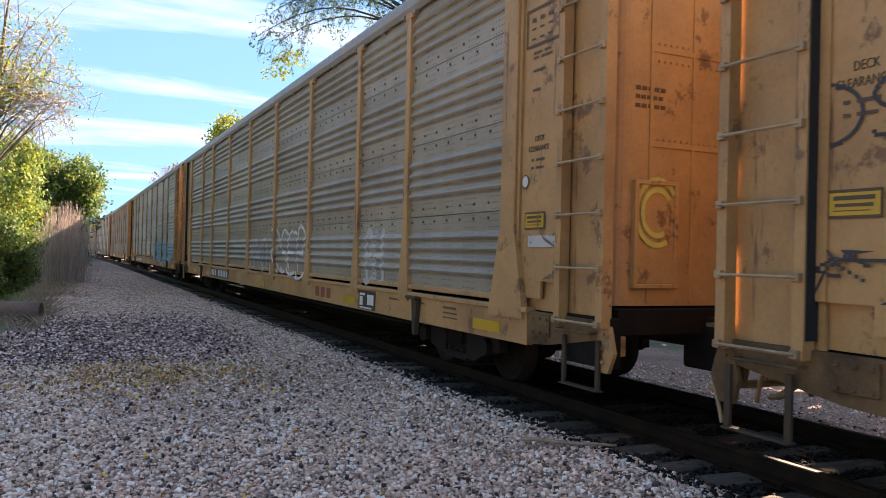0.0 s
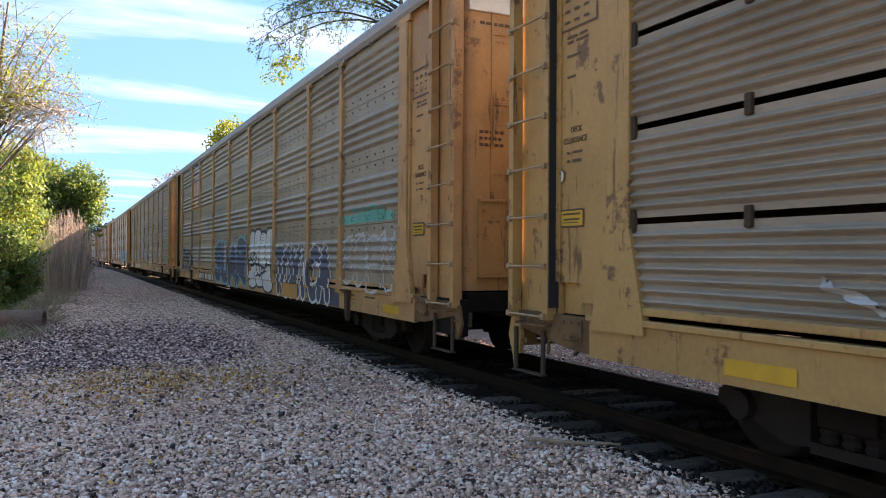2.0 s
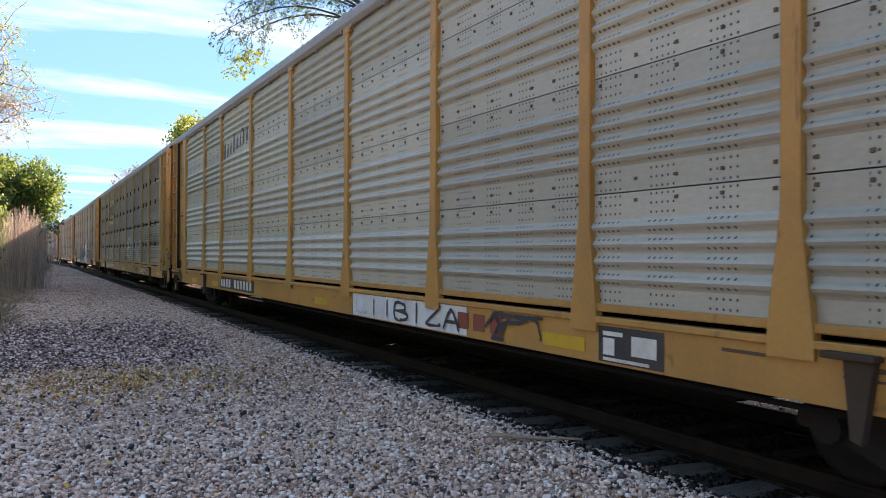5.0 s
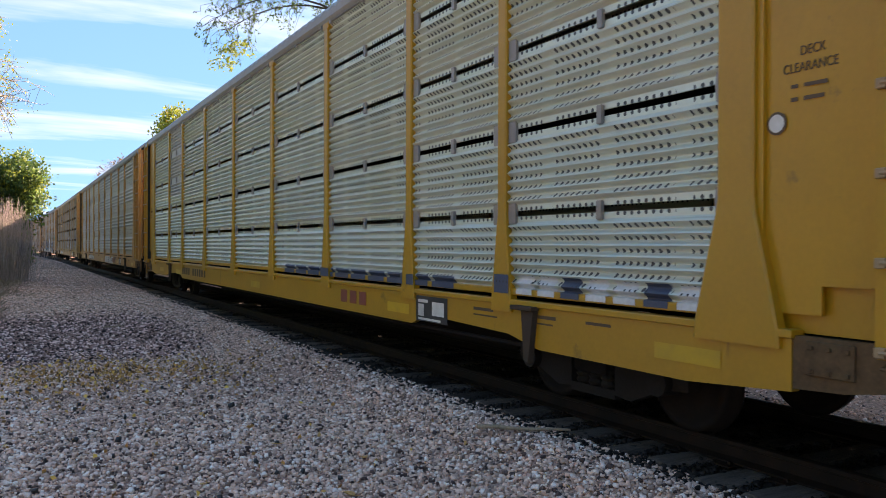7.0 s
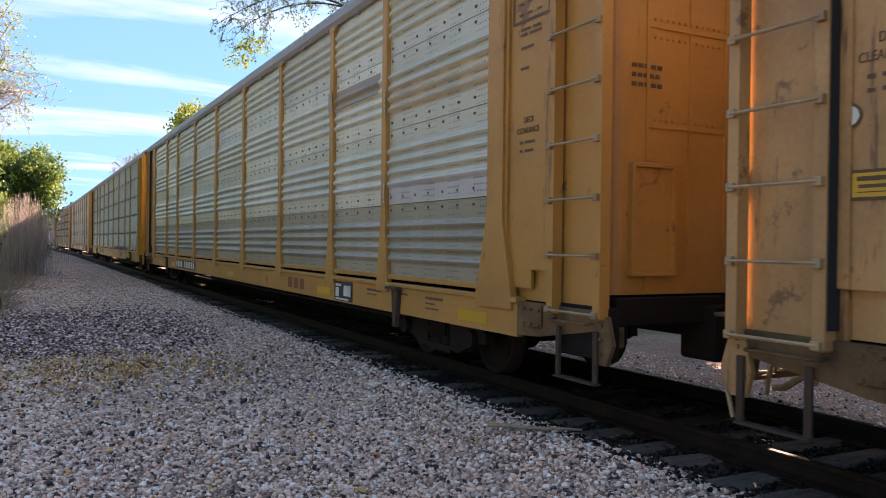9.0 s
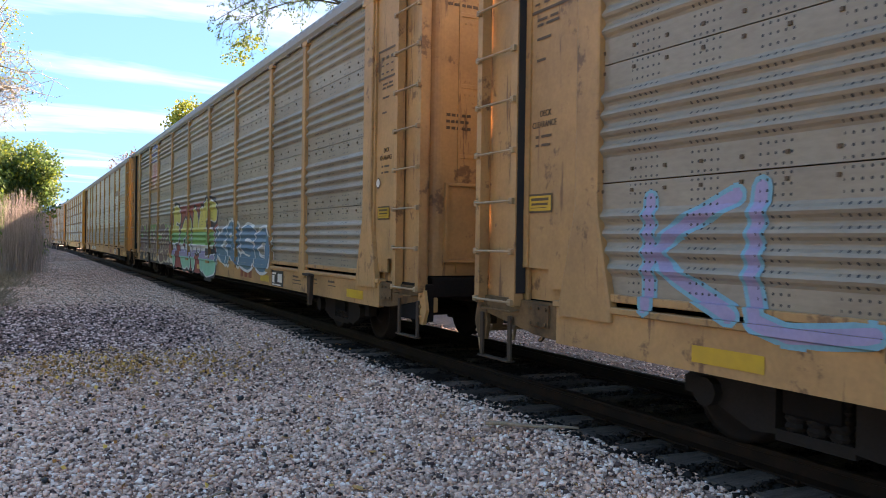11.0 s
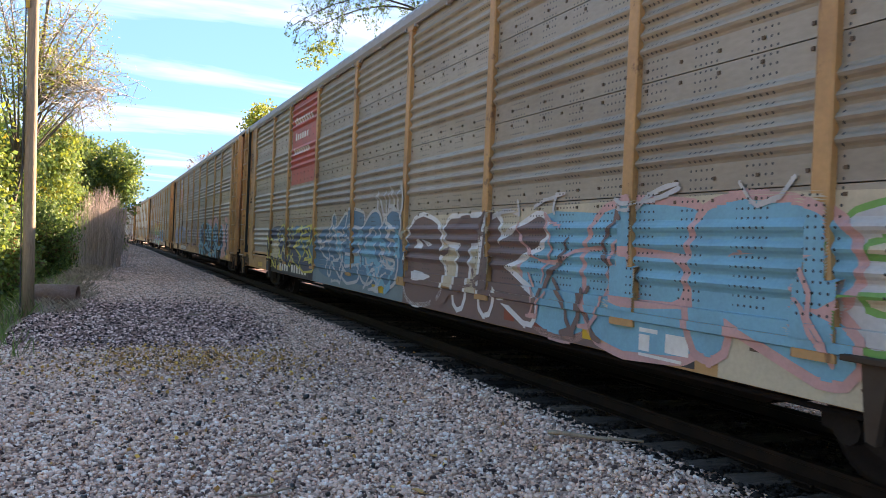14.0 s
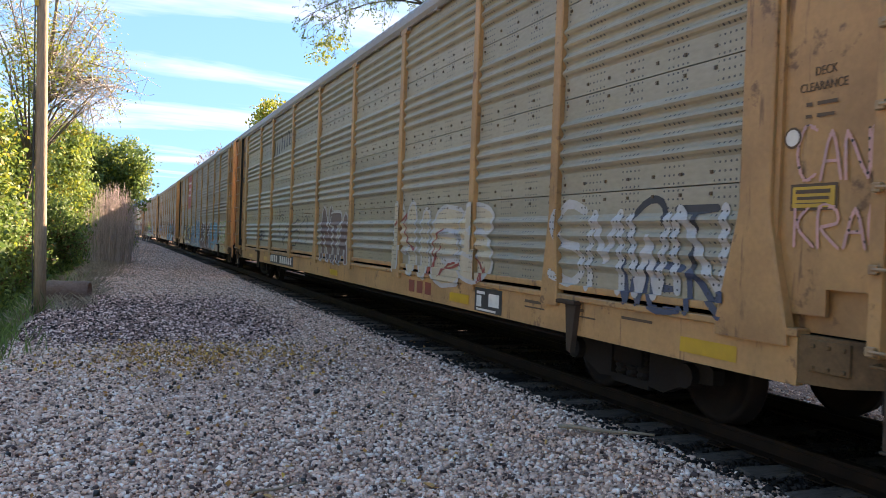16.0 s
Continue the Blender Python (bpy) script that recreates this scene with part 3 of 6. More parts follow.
def make_end_sill():
    """Grimy end of the sill beyond the end post, with a bolted plate and a grab iron."""
    b = Build()
    y0 = SIDE / 2 + 0.425
    b.prism([(y0, SILL_TOP - 0.01), (y0, 0.64), (y0 + 0.35, 0.66), (END - 0.10, 0.80), (END - 0.04, 0.82), (END - 0.04, SILL_TOP - 0.01)], -HALF + 0.035, -HALF + 0.10, "x")
    b.box(-HALF + 0.015, -HALF + 0.035, y0 + 0.1, y0 + 0.42, 0.74, 0.95, 0.005)
    for y in (y0 + 0.14, y0 + 0.26, y0 + 0.38):
        for z in (0.77, 0.91):
            b.box(-HALF, -HALF + 0.015, y - 0.014, y + 0.014, z - 0.014, z + 0.014, 0.004)
    b.tube([(-HALF + 0.05, y0 + 0.62, 0.86), (-HALF - 0.05, y0 + 0.62, 0.85), (-HALF - 0.05, y0 + 1.16, 0.85), (-HALF + 0.05, y0 + 1.16, 0.86)], 0.012)
    return b.mesh("end_sill")


SILL_LIP = Build().box(-HALF - 0.0, -HALF + 0.12, -SIDE / 2 - 0.44, SIDE / 2 + 0.44, SILL_TOP - 0.03, SILL_TOP + 0.025, 0.008).mesh("sill_lip")
SHEET_RAIL = Build().box(-SHEET_U - 0.045, -SHEET_U + 0.03, -SIDE / 2, SIDE / 2, SILL_TOP + 0.065, SILL_TOP + 0.13, 0.008).mesh("sheet_rail")
SILL = {False: sill_mesh(False), True: sill_mesh(True)}


def make_roof():
    b = Build()
    prof = [(-HALF - 0.03, EAVE - 0.06), (-HALF - 0.03, EAVE + 0.03), (-HALF + 0.06, EAVE + 0.12), (-1.02, EAVE + 0.47), (-0.5, EAVE + 0.58), (0, EAVE + 0.62)]
    prof = prof + [(-x, z) for x, z in reversed(prof[:-1])]
    low = [(x * 0.985, z - 0.05) for x, z in reversed(prof)]
    ys = []
    k = int(2 * END / 0.16)
    rings = []
    for i in range(k + 1):
        y = -END + 2 * END * i / k
        bump = 0.04 if i % 2 else 0.0
        ring = [(x, y, z + (bump if 1 <= j <= len(prof) - 2 else 0)) for j, (x, z) in enumerate(prof)] + [(x, y, z) for x, z in low]
        rings.append(ring)
    return b.loft(rings).mesh("roof")


ROOF = make_roof()


def make_end_panel():
    """The plain steel side between the end post and the ladder, with a folded hem and a step at its foot."""
    b = Build()
    out = [(SIDE / 2 + 0.1, SILL_TOP + 0.12), (SIDE / 2 + 0.6, SILL_TOP + 0.12), (SIDE / 2 + 0.6, SILL_TOP + 0.3), (SIDE / 2 + 1.0, SILL_TOP + 0.3),
           (SIDE / 2 + 1.0, EAVE - 0.02), (SIDE / 2 + 0.1, EAVE - 0.02)]
    b.prism(out, -SHEET_U - 0.0, -SHEET_U + 0.03, "x")
    b.box(-SHEET_U + 0.06, -SHEET_U + 0.08, SIDE / 2 + 0.05, SIDE / 2 + 1.05, SILL_TOP, SILL_TOP + 0.4)
    b.box(-SHEET_U - 0.03, -SHEET_U, SIDE / 2 + 0.10, SIDE / 2 + 0.2, SILL_TOP + 0.1, EAVE - 0.1, 0.006)
    b.box(-SHEET_U - 0.02, -SHEET_U, SIDE / 2 + 0.92, SIDE / 2 + 1.0, SILL_TOP + 0.3, EAVE - 0.05, 0.006)
    return b.mesh("end_panel")


def make_ladder():
    b = Build()
    for y in (SIDE / 2 + 1.05, SIDE / 2 + 1.71):
        b.box(-HALF - 0.045, -HALF + 0.06, y - 0.045, y + 0.045, 0.90, EAVE + 0.02, 0.01)
    b.box(-SHEET_U + 0.02, -SHEET_U + 0.05, SIDE / 2 + 0.95, SIDE / 2 + 1.69, 0.95, EAVE)
    return b.mesh("ladder")


def make_rung():
    b = Build()
    b.tube([(0, -0.35, 0), (-0.03, -0.33, 0), (-0.03, 0.33, 0), (0, 0.35, 0)], 0.013)
    for y in (-0.33, 0.33):
        b.box(-0.035, 0.0, y - 0.03, y + 0.03, -0.03, 0.03, 0.006)
    return b.mesh("rung")


def make_door():
    """The end doors: two curved leaves that meet before the middle of the end, with a recessed hatch."""
    b = Build()
    pts = []
    for i in range(9):
        q = radians(90 * i / 8)
        pts.append((-HALF + 0.12 + 0.2 * (1 - math.cos(q)), END - 0.30 + 0.2 * math.sin(q)))
    pts.append((0.0, END - 0.10))
    pts += [(0.0, END - 0.16)] + [(x + 0.05, y - 0.06) for x, y in reversed(pts[:-1])]
    b.prism(pts, SILL_TOP + 0.12, EAVE + 0.02, "z")
    y = END - 0.10
    for z in (2.55, 3.42, 4.3):
        b.box(-1.0, -0.02, y, y + 0.012, z, z + 0.05, 0.004)
    for x in (-1.0, -0.5, -0.06):
        b.box(x, x + 0.03, y, y + 0.014, SILL_TOP + 0.15, EAVE - 0.02, 0.004)
    for k in range(14):
        for z in (2.62, 3.34, 3.5, 4.22):
            x = -0.98 + 0.07 * k
            b.box(x, x + 0.018, y, y + 0.016, z - 0.009, z + 0.009)
    return b.mesh("end_door")


def make_hatch():
    b = Build()
    x0, x1, z0, z1 = -1.14, -0.72, 1.3, 2.2
    y = END - 0.10
    b.box(x0, x1, y + 0.012, y + 0.03, z0, z1, 0.005)
    for p in ((x0 - 0.04, x0, z0 - 0.04, z1 + 0.04), (x1, x1 + 0.04, z0 - 0.04, z1 + 0.04), (x0, x1, z1, z1 + 0.04), (x0, x1, z0 - 0.04, z0)):
        b.box(p[0], p[1], y, y + 0.055, p[2], p[3], 0.006)
    return b.mesh("door_hatch")


def make_door_stencil():
    """Worn stencil lines on the end door, too small to read."""
    b = Build()
    for z, w in ((3.06, 0.36), (2.98, 0.33), (2.90, 0.36), (4.42, 0.44)):
        x = -1.16
        for k in range(5):
            b.box(x, x + w / 5 - 0.02, END - 0.10, END - 0.094, z, z + 0.035)
            x += w / 5
    return b.mesh("door_stencil")


def make_end_frame():
    b = Build()
    b.box(-HALF + 0.16, HALF - 0.16, END - 0.75, END - 0.02, 0.84, SILL_TOP + 0.1, 0.01)
    b.box(-0.35, 0.35, END - 0.3, END + 0.12, 0.50, 1.0, 0.02)
    b.prism([(-1.30, 0.98), (-0.30, 0.98), (-0.30, 0.44), (-0.62, 0.48), (-1.02, 0.74), (-1.30, 0.80)], END - 0.62, END - 0.5, "y")
    b.box(-0.9, -0.3, END - 0.45, END - 0.2, 0.62, 0.84, 0.02)
    b.box(-0.72, -0.62, END - 0.1, END + 0.08, 0.6, 1.05, 0.01)
    b.box(HALF - 0.16, HALF - 0.05, END - 0.7, END + 0.02, 0.55, 1.0, 0.01)
    return b.mesh("end_frame")


def make_end_rails():
    """Thin grab rails and pipes across the end."""
    b = Build()
    b.tube([(-1.3, END + 0.02, 1.14), (-1.28, END + 0.1, 1.15), (-0.3, END + 0.12, 1.14)], 0.014)
    b.tube([(-1.3, END + 0.02, 0.88), (-1.28, END + 0.08, 0.87), (-0.3, END + 0.12, 0.87)], 0.014)
    b.tube([(-1.2, END - 0.1, 0.72), (-0.8, END + 0.05, 0.70), (-0.3, END + 0.06, 0.78)], 0.02)
    return b.mesh("grab_rail")


def make_lever():
    """Uncoupling lever along the end sill, its handle hanging at the corner."""
    b = Build()
    b.tube([(-1.46, END + 0.02, 0.36), (-1.45, END + 0.10, 0.60), (-1.38, END + 0.15, 0.62), (-0.7, END + 0.2, 0.60), (-0.12, END + 0.32, 0.62)], 0.017)
    b.box(-1.42, -0.5, END + 0.15, END + 0.21, 0.565, 0.60, 0.006)
    b.prism([(-1.30, 0.60), (-1.18, 0.60), (-1.14, 0.80), (-1.22, 0.86), (-1.30, 0.78)], END + 0.06, END + 0.10, "y")
    return b.mesh("uncoupling_lever")


def make_corner_bracket():
    """Sloped corner plate that hangs from the end of the sill."""
    b = Build()
    b.prism([(END - 0.10, 0.93), (END + 0.03, 0.93), (END + 0.10, 0.70), (END + 0.02, 0.52), (END - 0.12, 0.52), (END - 0.16, 0.70)], -HALF + 0.02, -HALF + 0.06, "x")
    b.box(-HALF + 0.06, -HALF + 0.22, END - 0.02, END + 0.01, 0.66, 0.84, 0.008)
    for z in (0.6, 0.72, 0.84):
        b.box(-HALF, -HALF + 0.02, END - 0.06, END - 0.025, z, z + 0.03, 0.005)
    return b.mesh("corner_bracket")


def make_door_top():
    """Pale sheet that closes the end above the doors."""
    b = Build()
    b.box(-HALF + 0.2, HALF - 0.2, END - 0.13, END - 0.07, EAVE - 0.42, EAVE + 0.06, 0.01)
    b.prism([(-HALF + 0.2, EAVE + 0.04), (HALF - 0.2, EAVE + 0.04), (1.0, EAVE + 0.42), (-1.0, EAVE + 0.42)], END - 0.12, END - 0.08, "y")
    return b.mesh("end_cap")


def make_platform():
    """Crossover platform and its brackets on the end sill."""
    b = Build()
    b.box(-HALF + 0.1, -0.3, END - 0.02, END + 0.24, 1.03, 1.06, 0.006)
    for x in (-1.3, -0.5):
        b.prism([(x, 0.8), (x + 0.03, 0.8), (x + 0.03, 1.03), (x, 1.03)], END, END + 0.2, "y")
    b.box(-0.95, -0.85, END + 0.02, END + 0.12, 1.06, 1.2, 0.01)
    return b.mesh("end_platform")


def make_coupler():
    b = Build()
    b.box(-0.09, 0.09, END - 0.1, END + 0.52, 0.66, 0.86, 0.02)
    b.prism([(-0.13, END + 0.48), (0.15, END + 0.48), (0.17, END + 0.67), (0.08, END + 0.75), (0.06, END + 0.62), (-0.05, END + 0.61), (-0.09, END + 0.74), (-0.15, END + 0.70)], 0.62, 0.9, "z")
    return b.mesh("coupler")


def make_hose():
    b = Build()
    b.tube([(-0.45, END + 0.05, 0.72), (-0.42, END + 0.25, 0.55), (-0.35, END + 0.5, 0.40), (-0.25, END + 0.67, 0.36)], 0.03)
    b.tube([(-0.95, END + 0.02, 0.78), (-0.9, END + 0.15, 0.62), (-0.5, END + 0.2, 0.60), (0.1, END + 0.2, 0.60)], 0.018)
    b.tube([(-0.95, END + 0.13, 0.7), (-0.97, END + 0.16, 0.45)], 0.02)
    return b.mesh("air_hose")


def make_stirrup():
    b = Build()
    y0, y1 = SIDE / 2 + 1.14, SIDE / 2 + 1.66
    for y in (y0, y1):
        b.box(-HALF - 0.012, -HALF + 0.012, y - 0.026, y + 0.026, 0.36, 0.80, 0.005)
    b.box(-HALF - 0.04, -HALF + 0.04, y0 - 0.026, y1 + 0.026, 0.345, 0.365, 0.005)
    return b.mesh("step")


def make_truck():
    """Bolster and brake beam of a truck about its own middle; the side frames and wheels hang on it."""
    b = Build()
    b.box(-1.15, 1.15, -0.22, 0.22, 0.36, 0.66, 0.03)
    b.box(-1.0, 1.0, -0.5, -0.42, 0.3, 0.42, 0.02)
    b.box(-1.0, 1.0, 0.42, 0.5, 0.3, 0.42, 0.02)
    return b.mesh("truck")


def make_sideframe():
    b = Build()
    top = [(-1.15, 0.50), (-1.0, 0.60), (-0.45, 0.68), (0.45, 0.68), (1.0, 0.60), (1.15, 0.50), (1.15, 0.38), (0.9, 0.36), (0.5, 0.20), (-0.5, 0.20), (-0.9, 0.36), (-1.15, 0.38)]
    hole = [(-0.62, 0.50), (-0.32, 0.56), (-0.3, 0.30), (-0.5, 0.30)]
    b.prism(top[:3] + [(-0.30, 0.66), (-0.30, 0.22), (-0.5, 0.20)] + top[10:], -1.12, -1.0, "x")
    b.prism([(0.30, 0.66)] + top[3:9] + [(0.5, 0.20), (0.30, 0.22)], -1.12, -1.0, "x")
    b.box(-1.12, -1.0, -0.3, 0.3, 0.58, 0.68)
    b.box(-1.12, -1.0, -0.3, 0.3, 0.18, 0.26)
    for y in (-0.88, 0.88):
        b.tube([(-1.2, y, 0.42), (-1.0, y, 0.42)], 0.11, 10)
    return b.mesh("side_frame")


def make_spring():
    """One coil spring: a stacked, waisted column."""
    b = Build()
    rings = []
    for k in range(11):
        rad, z = (0.078 if k % 2 else 0.06), 0.265 + 0.029 * k
        rings.append([(-1.07 + rad * math.cos(q), rad * math.sin(q), z) for q in (math.tau * i / 10 for i in range(10))])
    return b.loft(rings).mesh("spring")


def make_wheel():
    b = Build()
    prof = [(0.0, 0.06), (0.10, 0.06), (0.10, 0.10), (0.03, 0.16), (0.02, 0.33), (0.07, 0.36), (0.07, 0.42), (-0.05, 0.42), (-0.05, 0.445), (-0.075, 0.445), (-0.075, 0.36), (-0.03, 0.33), (-0.03, 0.12), (-0.05, 0.06)]
    b.loft([[(-u, r * math.cos(q), 0.42 + r * math.sin(q)) for u, r in prof] for q in (math.tau * k / 28 for k in range(29))], caps=False)
    return b.mesh("wheel", True)


def make_axle():
    return Build().tube([(-0.75, 0, 0.42), (0.75, 0, 0.42)], 0.075, 10).mesh("axle", True)


def make_underframe():
    b = Build()
    b.box(-0.35, 0.35, -END + 0.3, END - 0.3, 0.70, 0.92, 0.02)
    b.prism([(-8.4, 0.72), (-7.6, 0.24), (7.6, 0.24), (8.4, 0.72)], -0.3, 0.3, "x")
    for k in range(-6, 7):
        b.box(-HALF + 0.12, HALF - 0.12, 1.9 * k - 0.08, 1.9 * k + 0.08, 0.72, 0.92)
    b.tube([(-1.38, -9.5, 0.56), (-1.38, -3, 0.54), (-1.38, 6, 0.55)], 0.022)
    return b.mesh("underframe")


def make_deck():
    b = Build()
    b.box(-HALF + 0.11, HALF - 0.11, -END + 0.2, END - 0.2, 0.90, 0.965, 0.01)
    b.box(-HALF + 0.14, HALF - 0.14, -END + 0.8, END - 0.8, 2.85, 2.93)
    return b.mesh("deck")


def make_gap():
    """Dark bar painted as shade in the slit between the ladder and the end panel of the leading end."""
    b = Build()
    b.box(-HALF - 0.03, -SHEET_U + 0.01, SIDE / 2 + 0.995, SIDE / 2 + 1.10, SILL_TOP + 0.05, EAVE - 0.02)
    return b.mesh("door_slit")


def make_bracket():
    """A hanging bracket with a sloped plate under the sill."""
    b = Build()
    b.prism([(-0.10, 0.95), (0.10, 0.95), (0.05, 0.46), (-0.02, 0.44)], -HALF - 0.03, -HALF + 0.03, "x")
    b.box(-HALF - 0.07, -HALF + 0.02, -0.12, 0.22, 0.92, 0.96, 0.006)
    return b.mesh("sill_bracket")


def make_clips():
    """Hinge clips across the slots, at the posts and in the middle of each bay."""
    b = Build()
    z0, h = SILL_TOP + 0.06, (EAVE - SILL_TOP - 0.08) / 5
    for i in range(1, 5):
        z = z0 + i * h
        for a, c in zip(POSTS, POSTS[1:]):
            b.box(-SHEET_U - 0.035, -SHEET_U, (a + c) / 2 - 0.03, (a + c) / 2 + 0.03, z - 0.09, z + 0.07, 0.008)
            for y in (a + 0.13, c - 0.13):
                b.prism([(y - 0.06, z - 0.10), (y + 0.06, z - 0.10), (y + 0.07, z), (y + 0.06, z + 0.10), (y - 0.06, z + 0.10), (y - 0.07, z)], -SHEET_U - 0.03, -SHEET_U, "x")
    return b.mesh("hinge_clip")


def make_trim():
    """Long rail just under the eave, in short hooked lengths between the posts."""
    b = Build()
    for a, c in zip(POSTS, POSTS[1:]):
        b.box(-HALF + 0.0, -HALF + 0.04, a + 0.16, c - 0.16, EAVE - 0.13, EAVE - 0.085, 0.006)
        for y in (a + 0.2, (a + c) / 2, c - 0.2):
            b.box(-HALF - 0.01, -HALF + 0.05, y - 0.03, y + 0.03, EAVE - 0.16, EAVE - 0.04, 0.006)
    return b.mesh("eave_trim")


def make_rivets():
    b = Build()
    for zi in range(3):
        z = SILL_TOP + 0.06 + (zi + 1) * (EAVE - SILL_TOP - 0.08) / 4
        for i, (a, c) in enumerate(zip(POSTS, POSTS[1:])):
            k = int((c - a - 0.3) / 0.36)
            for j in range(k + 1):
                y = a + 0.15 + (c - a - 0.3) * j / k
                for dz in (-0.07, 0.10):
                    b.box(-SHEET_U - 0.012, -SHEET_U + 0.004, y - 0.014, y + 0.014, z + dz - 0.014, z + dz + 0.014)
    return b.mesh("bolt_row")


PART = {"end_panel": make_end_panel(), "ladder": make_ladder(), "rung": make_rung(), "door": make_door(), "hatch": make_hatch(), "end_frame": make_end_frame(), "end_rails": make_end_rails(), "lever": make_lever(), "corner": make_corner_bracket(), "coupler": make_coupler(), "platform": make_platform(), "door_top": make_door_top(), "hose": make_hose(), "stirrup": make_stirrup(), "truck": make_truck(), "sideframe": make_sideframe(), "spring": make_spring(), "wheel": make_wheel(), "axle": make_axle(), "underframe": make_underframe(), "deck": make_deck(), "trim": make_trim(), "rivets": make_rivets(), "gap": make_gap(), "bracket": make_bracket(), "door_stencil": make_door_stencil(), "end_sill": make_end_sill(), "clips": make_clips()}
TURN = Matrix.Rotation(math.pi, 4, "Z")
MIRROR = Matrix.Diagonal((-1, 1, 1, 1))
FLIP = Matrix.Diagonal((1, -1, 1, 1))


def make_car(spec):
    """One enclosed autorack: about its middle at the rail's top, +y ahead, its -x side to the camera."""
    body, panel = PAINT[spec["paint"]], PANEL[spec["panel"]]
    style = spec.get("style", "plain")
    car = thing("autorack_car", spec["label"], "railway car", "autorack cars of the train")
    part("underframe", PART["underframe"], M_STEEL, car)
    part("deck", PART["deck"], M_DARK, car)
    part("roof", ROOF, M_ROOF, car, label="ribbed galvanised roof")
    for turn in (Matrix.Identity(4), TURN):
        near = turn[0][0] > 0
        part("side_sill", SILL[spec.get("notched", False)], body, car, turn)
        part("sill_lip", SILL_LIP, body, car, turn)
        part("sheet_rail", SHEET_RAIL, body, car, turn)
        part("eave_trim", PART["trim"], M_ROOF, car, turn)
        for i, y in enumerate(POSTS):
            part("side_post", ENDPOST if i in (0, 9) else POST, body, car, turn @ Matrix.Translation((-SHEET_U, y, 0)))
        for i, (a, c) in enumerate(zip(POSTS, POSTS[1:])):
            for k in range(len(STYLES[style])):
                me, zc = sheet_mesh(style, k, c - a)
                part("side_sheet", me, PANEL["green"] if spec["panel"] == "pale" and k == 0 else panel, car, turn @ Matrix.Translation((-SHEET_U, (a + c) / 2, zc)))
        if style == "slot" and near:
            part("hinge_clip", PART["clips"], M_ROOF if spec["panel"] == "silver" else M_STEP, car, turn)["kind"] = "stuff"
        part("sill_bracket", PART["bracket"], M_STEP, car, turn @ Matrix.Translation((0, -SIDE / 2 + 2.35, 0)))
        part("sill_bracket", PART["bracket"], M_STEP, car, turn @ Matrix.Translation((0, SIDE / 2 - 3.1, 0)))
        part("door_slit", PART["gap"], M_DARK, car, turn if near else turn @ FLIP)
        if style == "plain" and near:
            part("bolt", PART["rivets"], M_INK, car, turn)["kind"] = "stuff"
        for flip in (Matrix.Identity(4), FLIP):
            s = turn @ flip
            part("end_panel", PART["end_panel"], body, car, s)
            lad = part("ladder", PART["ladder"], body, car, s)
            for k in range(8):
                part("rung", PART["rung"], M_PIPE, lad, Matrix.Translation((-HALF - 0.045, SIDE / 2 + 1.38, 0.94 + 0.49 * k)))
            part("end_door", PART["door"], body, car, s)
            part("step", PART["stirrup"], M_STEP, car, s)
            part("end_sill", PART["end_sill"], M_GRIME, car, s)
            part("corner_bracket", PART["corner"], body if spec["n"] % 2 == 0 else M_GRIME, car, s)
            part("door_hatch", PART["hatch"], body, car, s)
            part("door_stencil", PART["door_stencil"], M_INK, car, s)["kind"] = "stuff"
    for s in (Matrix.Identity(4), TURN):
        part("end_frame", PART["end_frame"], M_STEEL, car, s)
        part("grab_rail", PART["end_rails"], M_PIPE, car, s)
        part("uncoupling_lever", PART["lever"], M_PIPE, car, s)
        part("end_cap", PART["door_top"], M_WHITE, car, s, "pale painted end sheet")
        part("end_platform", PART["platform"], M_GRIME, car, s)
        part("coupler", PART["coupler"], M_IRON, car, s)
        part("air_hose", PART["hose"], M_PIPE, car, s)
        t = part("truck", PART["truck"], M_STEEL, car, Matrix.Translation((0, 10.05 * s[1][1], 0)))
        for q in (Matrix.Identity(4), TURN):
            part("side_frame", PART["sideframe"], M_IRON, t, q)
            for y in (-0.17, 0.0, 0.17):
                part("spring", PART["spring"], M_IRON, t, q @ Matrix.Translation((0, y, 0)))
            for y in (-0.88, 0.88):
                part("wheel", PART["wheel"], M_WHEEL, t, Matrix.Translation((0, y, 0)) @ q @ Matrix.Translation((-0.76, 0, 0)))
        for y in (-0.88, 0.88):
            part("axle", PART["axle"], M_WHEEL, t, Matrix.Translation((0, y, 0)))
    decorate(car, spec, style)
    return car


# ---- paint on the cars: stencils, reflectors, signs and sprayed lettering ----
def at(s):
    """Car's y from the reading distance s, counted from the leading end post."""
    return SIDE / 2 - s * SIDE / 23.65


def face_depth(style, s, z):
    """How far the side stands out at s, z, sheets and posts alike."""
    y = at(s)
    if z < SILL_TOP + 0.03:
        return HALF - 0.03 + (0.032 if z > SILL_TOP - 0.0365 else 0.0)
    if z < SILL_TOP + 0.132 and abs(y) < SIDE / 2:
        return SHEET_U + (0.076 if min(abs(y - p) for p in POSTS) < 0.17 else 0.046)
    for i, p in enumerate(POSTS):
        w = 0.15 if i in (0, 9) else 0.075
        g = w if z > SILL_TOP + 0.8 else w * (2.3 - 1.3 * (z - SILL_TOP) / 0.8)
        if abs(y - p) < g + 0.005:
            return SHEET_U + 0.076
    if abs(y) > SIDE / 2:
        return SHEET_U + 0.004
    return SHEET_U + depth_at(style, z)


Z_LEVELS = {}


